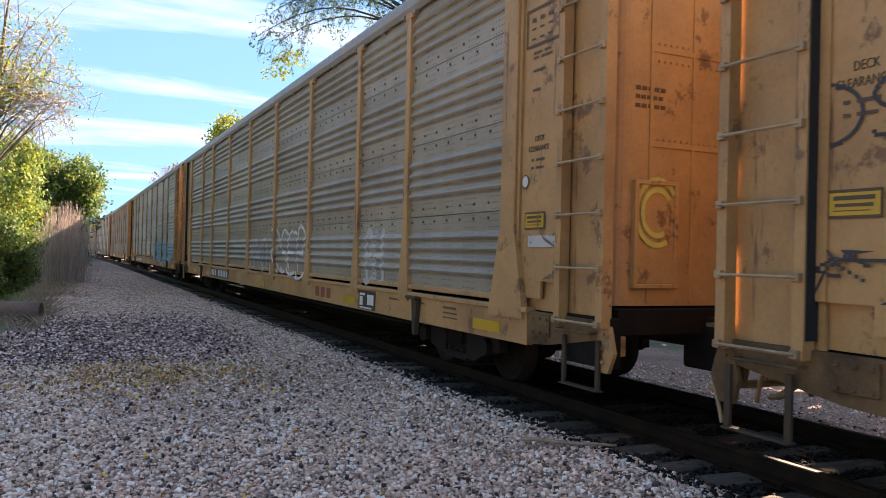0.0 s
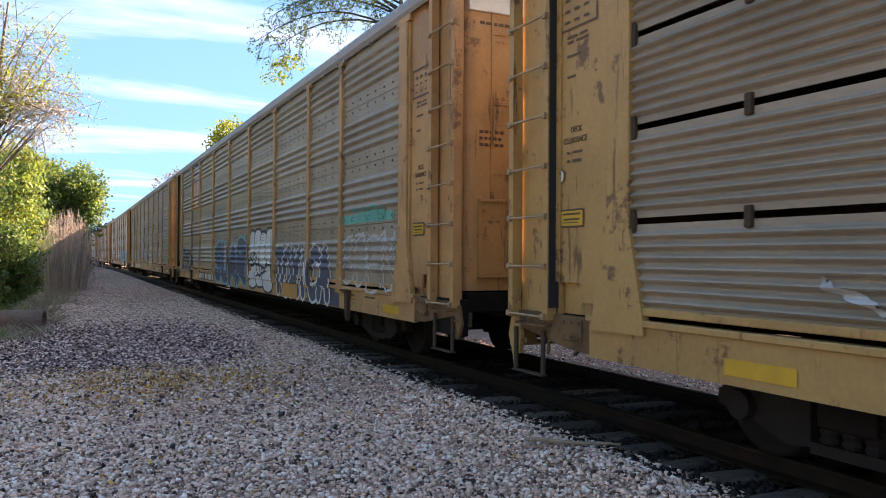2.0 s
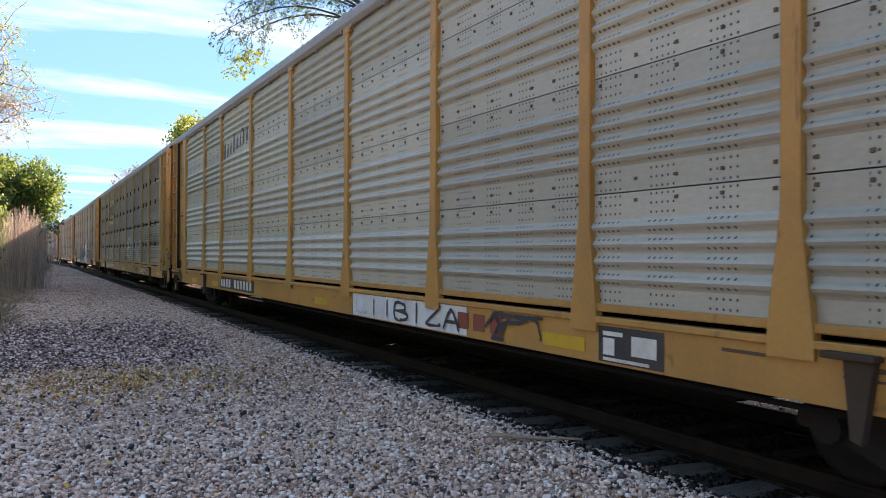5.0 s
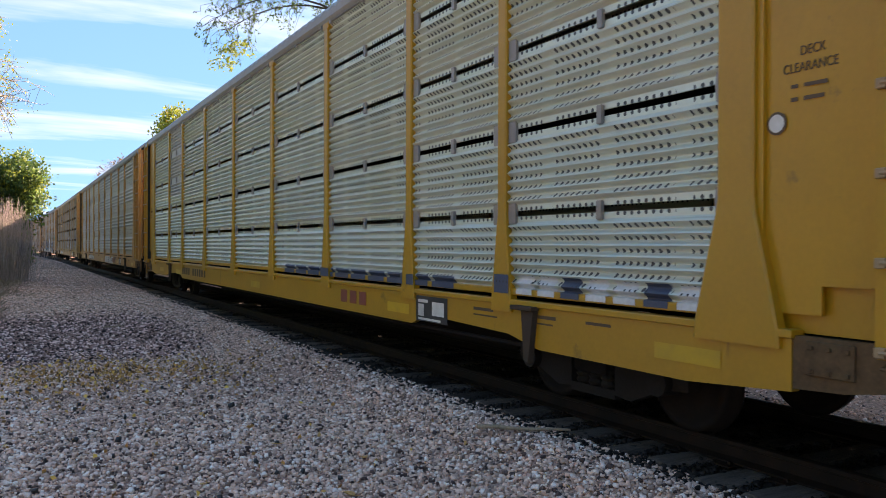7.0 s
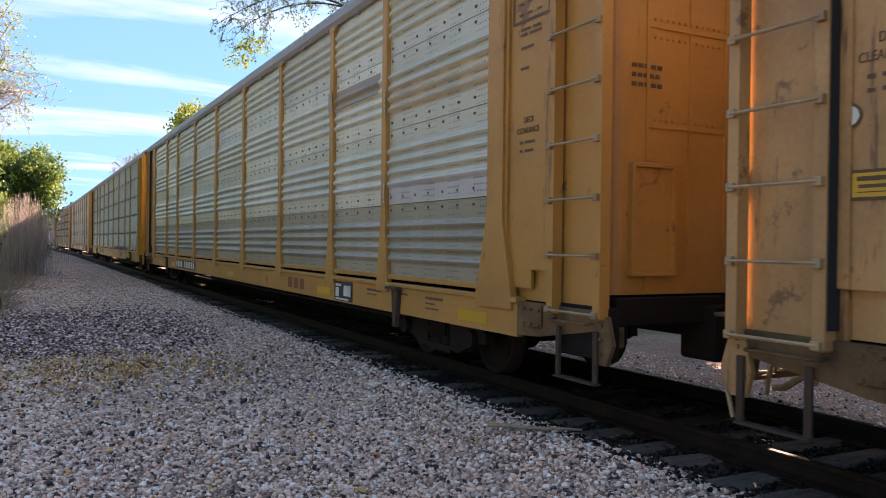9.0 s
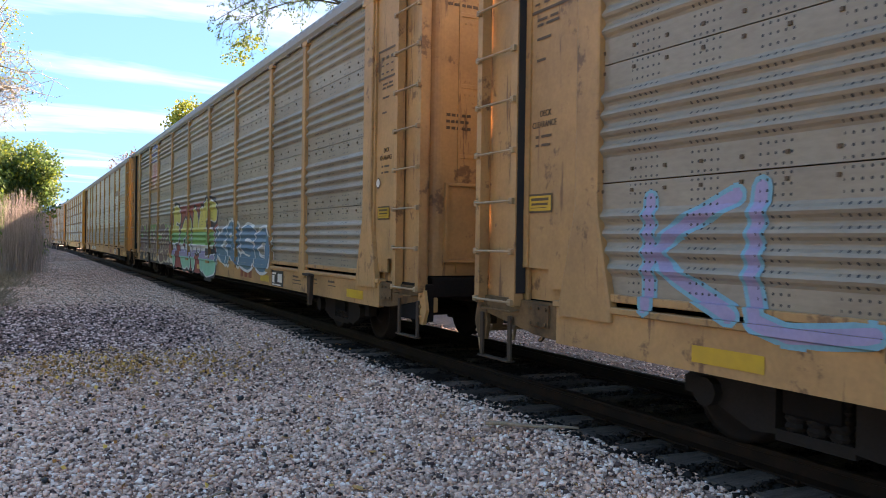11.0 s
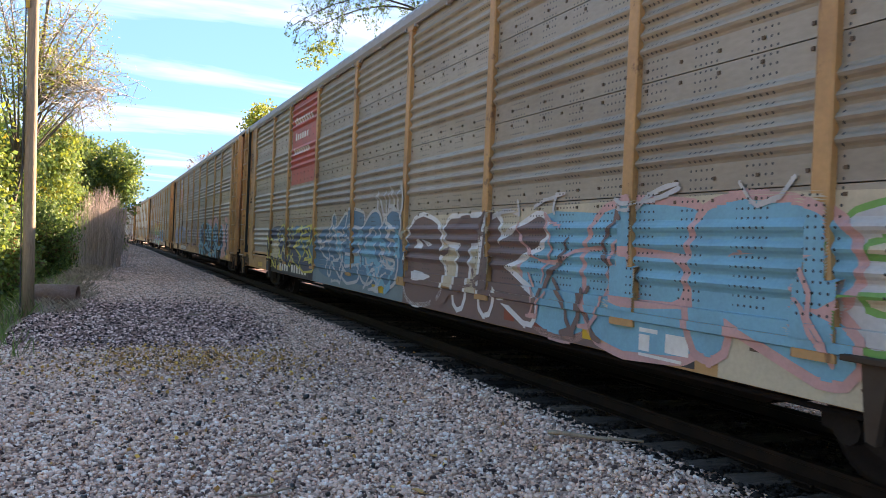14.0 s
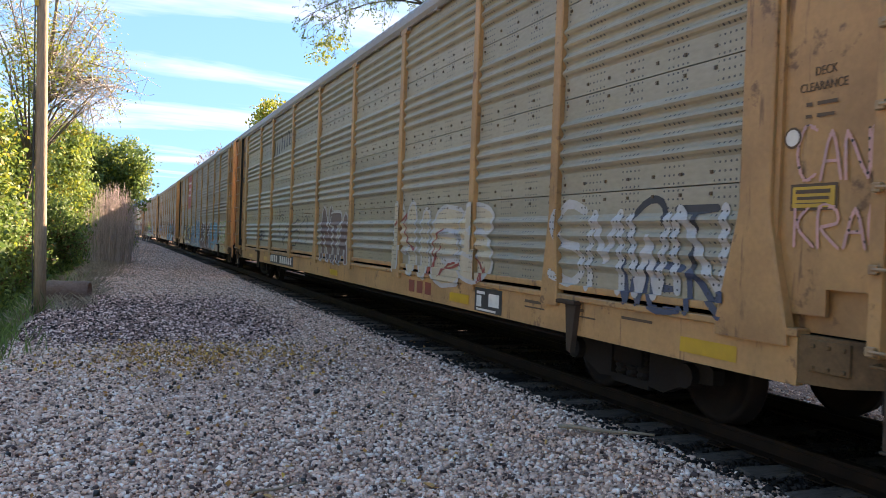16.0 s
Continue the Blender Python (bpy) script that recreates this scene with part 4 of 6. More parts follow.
def z_cuts(style):
    if style not in Z_LEVELS:
        zs = {SILL_LOW - 0.1, SILL_LOW + 0.1, SILL_LOW + 0.2, SILL_TOP - 0.05, SILL_TOP - 0.036, SILL_TOP + 0.03, SILL_TOP + 0.034, SILL_TOP + 0.131, SILL_TOP + 0.134}
        for pts in STYLES[style]:
            for z, o in pts:
                zs.add(round(z, 4))
        out = sorted(zs)
        fine = []
        for a, b in zip(out, out[1:]):
            k = max(1, round((b - a) / 0.02))
            fine += [a + (b - a) * i / k for i in range(k)]
        Z_LEVELS[style] = fine + [out[-1]]
    return Z_LEVELS[style]


def lay(build, polys, style, off, zmin=-9.0, zmax=9.0):
    """Lays polygons (s, z) as one skin on the ribbed side, cut at every fold."""
    if not polys:
        return
    boxes = [(min(z for _, z in p), max(z for _, z in p), p) for p in polys]

    def spans(z):
        runs = []
        for lo, hi, poly in boxes:
            if not lo <= z <= hi:
                continue
            hits = []
            for (s0, z0), (s1, z1) in zip(poly, poly[1:] + poly[:1]):
                if (z0 <= z) != (z1 <= z):
                    hits.append(s0 + (s1 - s0) * (z - z0) / (z1 - z0))
            hits.sort()
            runs += zip(hits[::2], hits[1::2])
        out = []
        for p, q in sorted(runs):
            if out and p <= out[-1][1]:
                out[-1][1] = max(out[-1][1], q)
            else:
                out.append([p, q])
        return out
    lo, hi = max(zmin, min(q[0] for q in boxes)), min(zmax, max(q[1] for q in boxes))
    if hi - lo < 0.003:
        return
    cuts = [lo] + [z for z in z_cuts(style) if lo + 0.002 < z < hi - 0.002] + [hi]
    edges = [(SIDE / 2 - p) * 23.65 / SIDE for p in POSTS]
    for a, b in zip(cuts, cuts[1:]):
        sa, sb = spans(a + 1e-4), spans(b - 1e-4)
        if len(sa) != len(sb) or not sa or any(p[1] < q[0] or q[1] < p[0] for p, q in zip(sa, sb)):
            sa = sb = spans((a + b) / 2)
        for (a0, a1), (b0, b1) in zip(sa, sb):
            inside = sorted(e + d for e in edges for d in (-0.17, -0.08, 0.08, 0.17) if min(a0, b0) + 0.01 < e + d < max(a1, b1) - 0.01)
            ts = [0.0] + [((q - a0) / max(1e-6, a1 - a0)) for q in inside] + [1.0]
            ts = [min(1.0, max(0.0, t)) for t in ts]
            for t0, t1 in zip(ts, ts[1:]):
                if t1 - t0 < 1e-4:
                    continue
                q = [(a0 + (a1 - a0) * t0, a), (a0 + (a1 - a0) * t1, a), (b0 + (b1 - b0) * t1, b), (b0 + (b1 - b0) * t0, b)]
                smid = (q[0][0] + q[1][0]) / 2
                da, db = face_depth(style, smid, a + 1e-4) + off, face_depth(style, smid, b - 1e-4) + off
                build.add([(-da, at(q[0][0]), a), (-da, at(q[1][0]), a), (-db, at(q[2][0]), b), (-db, at(q[3][0]), b)], [(0, 1, 2, 3)])


def capsule(p, q, w):
    """A thick stroke from p to q with rounded ends, as a polygon."""
    a = math.atan2(q[1] - p[1], q[0] - p[0])
    out = []
    for k in range(5):
        t = a + math.pi / 2 + math.pi * k / 4
        out.append((p[0] + w * math.cos(t), p[1] + w * math.sin(t)))
    for k in range(5):
        t = a - math.pi / 2 + math.pi * k / 4
        out.append((q[0] + w * math.cos(t), q[1] + w * math.sin(t)))
    return out


FONT = {"T": ["0,1 1,1", ".5,1 .5,0"], "N": ["0,0 0,1 1,0 1,1"], "G": ["1,.8 .6,1 .2,.9 0,.5 .2,.1 .7,0 1,.2 1,.5 .6,.5"], "A": ["0,0 .5,1 1,0", ".2,.4 .8,.4"],
        "E": ["1,1 0,1 0,0 1,0", "0,.5 .8,.5"], "S": ["1,.9 .4,1 0,.75 .3,.5 .8,.45 1,.2 .6,0 0,.1"], "I": [".5,0 .5,1"], "K": ["0,0 0,1", "1,1 .1,.5 1,0"],
        "M": ["0,0 .1,1 .5,.4 .9,1 1,0"], "R": ["0,0 0,1 .8,.95 .9,.6 .1,.5 1,0"], "O": [".5,1 0,.7 .1,.1 .6,0 1,.3 .9,.9 .5,1"], "C": ["1,.9 .4,1 0,.5 .4,0 1,.1"],
        "P": ["0,0 0,1 .9,.9 .9,.55 0,.45"], "B": ["0,0 0,1 .8,.9 .7,.55 0,.5 .95,.4 .9,.05 0,0"], "H": ["0,0 0,1", "1,0 1,1", "0,.5 1,.5"], "U": ["0,1 0,.2 .5,0 1,.2 1,1"],
        "D": ["0,0 0,1 .7,.9 1,.5 .7,.1 0,0"], "F": ["0,0 0,1 1,1", "0,.5 .7,.5"], "L": ["0,1 0,0 1,0"], "V": ["0,1 .5,0 1,1"], "W": ["0,1 .25,0 .5,.7 .75,0 1,1"],
        "X": ["0,0 1,1", "0,1 1,0"], "Z": ["0,1 1,1 0,0 1,0"], "Y": ["0,1 .5,.5 1,1", ".5,.5 .5,0"], "f": [".9,.95 .5,1 .35,.8 .35,0", "0,.55 .8,.55"],
        "a": [".9,.6 .4,.65 0,.35 .3,0 .9,.1", ".9,.65 .9,0"], "g": [".9,1 .3,1 0,.75 .3,.5 .9,.6", ".9,1 .9,.2 .5,0 .1,.1"],
        "e": ["0,.35 .9,.38 .7,.65 .2,.6 0,.3 .3,0 .9,.1"], "c": [".9,.55 .4,.65 0,.3 .4,0 .9,.1"], "o": [".5,.65 0,.35 .3,0 .9,.2 .5,.65"], "s": [".9,.6 .3,.65 .2,.4 .9,.25 .6,0 0,.05"]}


def rounder(pts, k=3):
    """A curve through the points."""
    out = []
    ext = [pts[0]] + list(pts) + [pts[-1]]
    if pts[0] == pts[-1]:
        ext[0], ext[-1] = pts[-2], pts[1]
    for p0, p1, p2, p3 in zip(ext, ext[1:], ext[2:], ext[3:]):
        for i in range(k):
            t = i / k
            out.append(tuple(0.5 * (2 * b + (c - a) * t + (2 * a - 5 * b + 4 * c - d) * t * t + (3 * b - a - 3 * c + d) * t ** 3) for a, b, c, d in zip(p0, p1, p2, p3)))
    return out + [pts[-1]]


def letters(word, s0, s1, z0, z1, slant=0.0, wave=0.0, seed=0, only=None):
    """Stroke segments of a word fitted into a box."""
    r = random.Random(seed)
    step = (s1 - s0) / len(word)
    segs = []
    for i, ch in enumerate(word):
        up, grow = r.uniform(-wave, wave), r.uniform(1 - wave, 1 + wave)
        for stroke in FONT.get(ch, []) if only in (None, i) else []:
            pts = [tuple(float(c) for c in p.split(",")) for p in stroke.split()]
            xy = [(s0 + step * (i + 0.1 + 0.8 * x + slant * (y - 0.5)), z0 + (z1 - z0) * min(1.15, max(-0.1, y * grow + up * 0.5))) for x, y in pts]
            xy = rounder(xy) if len(xy) > 2 else xy
            segs += list(zip(xy, xy[1:]))
    return segs


def rounded(s0, s1, z0, z1, seed=0, rough=0.08):
    r = random.Random(seed)
    n = 26
    out = []
    for k in range(n):
        a = math.tau * k / n
        q = 1 + r.uniform(-rough, rough)
        c, d = math.cos(a), math.sin(a)
        out.append(((s0 + s1) / 2 + (s1 - s0) / 2 * math.copysign(abs(c) ** 0.55, c) * q, (z0 + z1) / 2 + (z1 - z0) / 2 * math.copysign(abs(d) ** 0.6, d) * q))
    return out


TEXT_MESH = {}


def stencil(car, words, s, z, height):
    """Stencilled words on an end panel."""
    if words not in TEXT_MESH:
        cu = bpy.data.curves.new("stencil", "FONT")
        cu.body, cu.size, cu.extrude = words, 1.0, 0.01
        tmp = bpy.data.objects.new("stencil", cu)
        scene.collection.objects.link(tmp)
        bpy.context.view_layer.update()
        TEXT_MESH[words] = bpy.data.meshes.new_from_object(tmp.evaluated_get(bpy.context.evaluated_depsgraph_get()))
        bpy.data.objects.remove(tmp)
    m = Matrix.Translation((-SHEET_U - 0.004, at(s), z)) @ Matrix.Rotation(-math.pi / 2, 4, "Z") @ Matrix.Rotation(math.pi / 2, 4, "X") @ Matrix.Diagonal((height * 0.8, height, 0.2, 1))
    part("stencil_text", TEXT_MESH[words], M_INK, car, m)


def decorate(car, spec, style):
    seed = spec["n"] * 17 + 3
    r = random.Random(seed)

    def sheet(name, polys, material, off, label="", zmin=-9.0, zmax=9.0):
        b = Build()
        lay(b, polys, style, off, zmin, zmax)
        if b.f:
            part(name, b.mesh(name, False, 0.004), material, car, label=label)

    def rect(s0, s1, z0, z1):
        return [(s0, z0), (s1, z0), (s1, z1), (s0, z1)]

    # a block-letter number and marks on the sill, as plain bars
    s = spec.get("number", 4.7)
    if spec.get("plate", True):
        sheet("number_plate", [rect(s, s + 3.2, SILL_LOW + 0.05, SILL_TOP - 0.06)], M_BLACK, 0.004, "black number board")
    for k in range(11):
        if k != 4:
            sheet("number_bar", [rect(s + 0.12 + 0.27 * k, s + 0.30 + 0.27 * k, SILL_LOW + 0.09, SILL_TOP - 0.09)], M_WHITE if spec.get("plate", True) else M_INK, 0.008)
    # the owner's emblem as plain red bars
    s = spec.get("emblem", 16.6)
    for k in range(3):
        sheet("emblem", [rect(s + 0.34 * k, s + 0.24 + 0.34 * k, 0.70, 0.88)], M_REDINK, 0.005)
    # consolidated stencil plate and yellow reflectors along the sill
    sheet("test_plate", [rect(19.0, 19.75, SILL_LOW + 0.02, SILL_TOP - 0.05)], M_BLACK, 0.005)
    sheet("test_text", [rect(19.06, 19.3, 0.86, 0.89), rect(19.06, 19.2, 0.7, 0.84), rect(19.4, 19.68, 0.72, 0.88), rect(19.06, 19.6, 0.65, 0.67)], M_WHITE, 0.009)
    for s in spec.get("reflectors", (1.2, 3.9, 11.8, 18.2, 22.9)):
        sheet("reflector", [rect(s, s + 0.62, SILL_LOW + 0.07, SILL_LOW + 0.19)], M_YTAPE, 0.007)
    for k in range(3):
        s = 20.3 + 0.9 * k
        sheet("stencil_text", [rect(s, s + r.uniform(0.25, 0.5), 0.86 - 0.06 * j, 0.885 - 0.06 * j) for j in range(r.randint(1, 3))], M_INK, 0.005)
    # end panels: clearance stencils, a framed notice, a round seal
    for e in (23.65, -1.2):
        s = e + 0.3
        for z, words in ((3.60, (0.16, 0.12)), (3.55, (0.1, 0.2)), (3.42, (0.22,)), (3.22, (0.14,)), (2.50, (0.05, 0.16)), (2.42, (0.05, 0.14))):
            q = s + 0.08
            for w in words:
                sheet("stencil_block", [rect(q, q + w, z, z + 0.026)], M_INK, 0.004)
                q += w + 0.04
        stencil(car, "DECK", s + 0.14, 2.70, 0.085)
        stencil(car, "CLEARANCE", s + 0.02, 2.60, 0.085)
        sheet("notice_frame", [rect(s - 0.06, s + 0.55, 4.06, 4.085), rect(s - 0.06, s + 0.55, 3.68, 3.705), rect(s - 0.06, s - 0.04, 3.7, 4.07), rect(s + 0.53, s + 0.55, 3.7, 4.07)]
              + [rect(s + 0.04 + 0.15 * i, s + 0.12 + 0.15 * i, 3.75 + 0.1 * j, 3.78 + 0.1 * j) for i in range(3) for j in range(3)], M_INK, 0.005)
        if spec["n"] % 2 == 0 or spec["n"] == 9:
            c = s - 0.02
            for rad, m, o in ((0.075, M_INK, 0.006), (0.058, M_WHITE, 0.009)):
                sheet("seal", [[(c + rad * math.cos(q), 2.3 + rad * math.sin(q)) for q in (math.tau * k / 14 for k in range(14))]], m, o)
        if spec.get("notice", True):
            sheet("warning_plate", [rect(s - 0.02, s + 0.36, 1.80, 1.98)], M_INK, 0.005)
            sheet("warning_face", [rect(s, s + 0.34, 1.82, 1.96)], M_YTAPE, 0.008)
            sheet("warning_text", [rect(s + 0.03, s + 0.31, 1.915, 1.94), rect(s + 0.04, s + 0.3, 1.88, 1.895), rect(s + 0.03, s + 0.28, 1.845, 1.86)], M_INK, 0.012)
    for kind, *q in spec.get("art", ()):
        if kind == "word":
            word, s0, s1, z0, z1, fill, edge, w, *rest = q
            slant, wave = (rest + [0.0, 0.12])[:2] if rest else (0.0, 0.12)
            s0, s1, z0, z1 = s0 + 0.4 * w, s1 - 0.4 * w, z0 + 0.8 * w, z1 - 1.1 * w
            for i in range(len(word)):
                own = letters(word, s0, s1, z0, z1, slant, wave, seed, i)
                if edge:
                    sheet("sprayed_outline", [capsule(a, b, w * 1.3 + (0.02 if fill else 0)) for a, b in own], SPRAY[edge], 0.004 + 0.003 * i)
                if fill:
                    sheet("sprayed_letter", [capsule(a, b, w) for a, b in own], SPRAY[fill], 0.0055 + 0.003 * i)
        elif kind == "banded":
            # letters filled in level bands of colour, black edge, white inner line
            word, s0, s1, z0, z1, w, bands = q
            segs = letters(word, s0, s1, z0, z1, 0.0, 0.05, seed)
            sheet("sprayed_outline", [capsule(a, b, w * 1.5) for a, b in segs], SPRAY["black"], 0.005)
            sheet("sprayed_outline", [capsule(a, b, w * 1.15) for a, b in segs], SPRAY["white"], 0.008)
            for (za, zb, fill) in bands:
                sheet("sprayed_word", [capsule(a, b, w) for a, b in segs], SPRAY[fill], 0.011, "", za, zb)
        elif kind == "arcs":
            # rings sprayed on the rear end doors
            x0, z0, rad, fill = q
            b = Build()
            for ring in (rad, rad * 0.7):
                for k in range(14):
                    a0, a1 = 0.6 + 0.33 * k, 0.6 + 0.33 * (k + 1)
                    v = [(x0 + (ring + d) * math.cos(a), -END + 0.055, z0 + 1.25 * (ring + d) * math.sin(a)) for a, d in ((a0, -0.02), (a0, 0.02), (a1, 0.02), (a1, -0.02))]
                    b.add(v, [(0, 1, 2, 3)])
            part("sprayed_scrawl", b, SPRAY[fill], car)
        elif kind == "lobe":
            s0, s1, z0, z1, fill, level = q
            sheet("sprayed_cloud", [rounded(s0, s1, z0, z1, seed + int(s0 * 2), 0.05)], SPRAY[fill], 0.0045 + 0.0015 * level)
        elif kind == "cloud":
            s0, s1, z0, z1, fill = q
            sheet("sprayed_cloud", [rounded(s0, s1, z0, z1, seed)], SPRAY[fill], 0.003)
        elif kind == "swirl":
            s0, s1, z0, z1, count, fill, w = q
            for _ in range(count):
                polys = []
                x, z, a = r.uniform(s0, s1), r.uniform(z0, z1), r.uniform(0, 6.28)
                for _ in range(r.randint(4, 9)):
                    a += r.uniform(-0.7, 0.7)
                    p = (x, z)
                    x, z = x + 0.22 * math.cos(a), z + 0.16 * math.sin(a)
                    if not (s0 < x < s1 and z0 < z < z1):
                        a += 2.2
                        x, z = min(s1, max(s0, x)), min(z1, max(z0, z))
                    polys.append(capsule(p, (x, z), w * r.uniform(0.6, 1.2)))
                sheet("sprayed_scrawl", polys, SPRAY[fill], 0.02)
        elif kind == "sign":
            s0, s1, z0, z1, ground_m, mark_m, rows = q
            sheet("sign_sheet", [rect(s0, s1, z0, z1)], ground_m, 0.006)
            for a, b, c, d in rows:
                sheet("sign_letter", [rect(s0 + (s1 - s0) * a, s0 + (s1 - s0) * b, z0 + (z1 - z0) * c, z0 + (z1 - z0) * d)], mark_m, 0.010)
        elif kind == "shield":
            s0, s1, z0, z1 = q
            sheet("sign_sheet", [rect(s0, s1, z0, z1)], PAINT["old"], 0.006)
            c, w, h = (s0 + s1) / 2, (s1 - s0) * 0.36, z1 - z0
            za, zb = z0 + h * 0.93, z0 + h * 0.60
            foot = lambda u: z0 + h * (0.10 + 0.26 * abs(u) ** 2.2)
            rim = [(c + w * u, foot(u)) for u in (-1.0, -0.75, -0.5, -0.25, 0.0, 0.25, 0.5, 0.75, 1.0)]
            sheet("sign_shield", [rim + [(c + w, za), (c + w * 0.5, za + 0.03), (c, za + 0.09), (c - w * 0.5, za + 0.03), (c - w, za)]], M_WHITE, 0.009)
            sheet("sign_band", [[(c - w * 0.95, zb), (c + w * 0.95, zb), (c + w * 0.95, za - 0.02), (c, za + 0.06), (c - w * 0.95, za - 0.02)]], M_SIGNBLUE, 0.012)
            for row, n in ((0.72, 5), (0.28, 7)):
                for k in range(n):
                    u = c - w * 0.8 + 1.6 * w * k / n
                    sheet("sign_letter", [rect(u, u + 1.1 * w / n, zb + (za - zb) * (row - 0.16), zb + (za - zb) * (row + 0.14))], M_WHITE, 0.015)
            for k in range(6):
                u0, u1 = -0.92 + 1.84 * (k + 0.12) / 6, -0.92 + 1.84 * (k + 0.68) / 6
                sheet("sign_stripe", [[(c + w * u0, foot(u0) + 0.03), (c + w * u1, foot(u1) + 0.03), (c + w * u1, zb - 0.03), (c + w * u0, zb - 0.03)]], M_RED, 0.012)
        elif kind == "bars":
            s0, s1, z0, z1, count, m = q
            step = (s1 - s0) / count
            sheet("sign_lettering", [[(s0 + step * k, z0 + 0.03 * k), (s0 + step * (k + 0.42), z0 + 0.03 * k), (s0 + step * (k + 0.5), z1 + 0.03 * k - (0.12 if k % 3 else 0)),
                                  (s0 + step * (k + 0.08), z1 - 0.12 + 0.03 * k - (0.12 if k % 3 else 0))] for k in range(count)], m, 0.006)
        elif kind == "patch":
            s0, s1, z0, z1, m, *level = q
            sheet("patch", [rect(s0, s1, z0, z1)], m, 0.004 + 0.0015 * (level[0] if level else 0))


def bubbles(s0, s1, z0, z1, count, level):
    """A row of swollen white lobes with black rims."""
    out, step = [], (s1 - s0) / count
    for k in range(count):
        a, b, dz = s0 + step * k - 0.06, s0 + step * (k + 1) + 0.06, 0.05 * math.sin(2.3 * k)
        out += [("lobe", a - 0.06, b + 0.06, z0 - 0.06 + dz, z1 + 0.06 + dz, "black", level + 2 * k), ("lobe", a, b, z0 + dz, z1 + dz, "white", level + 2 * k + 1)]
    return out


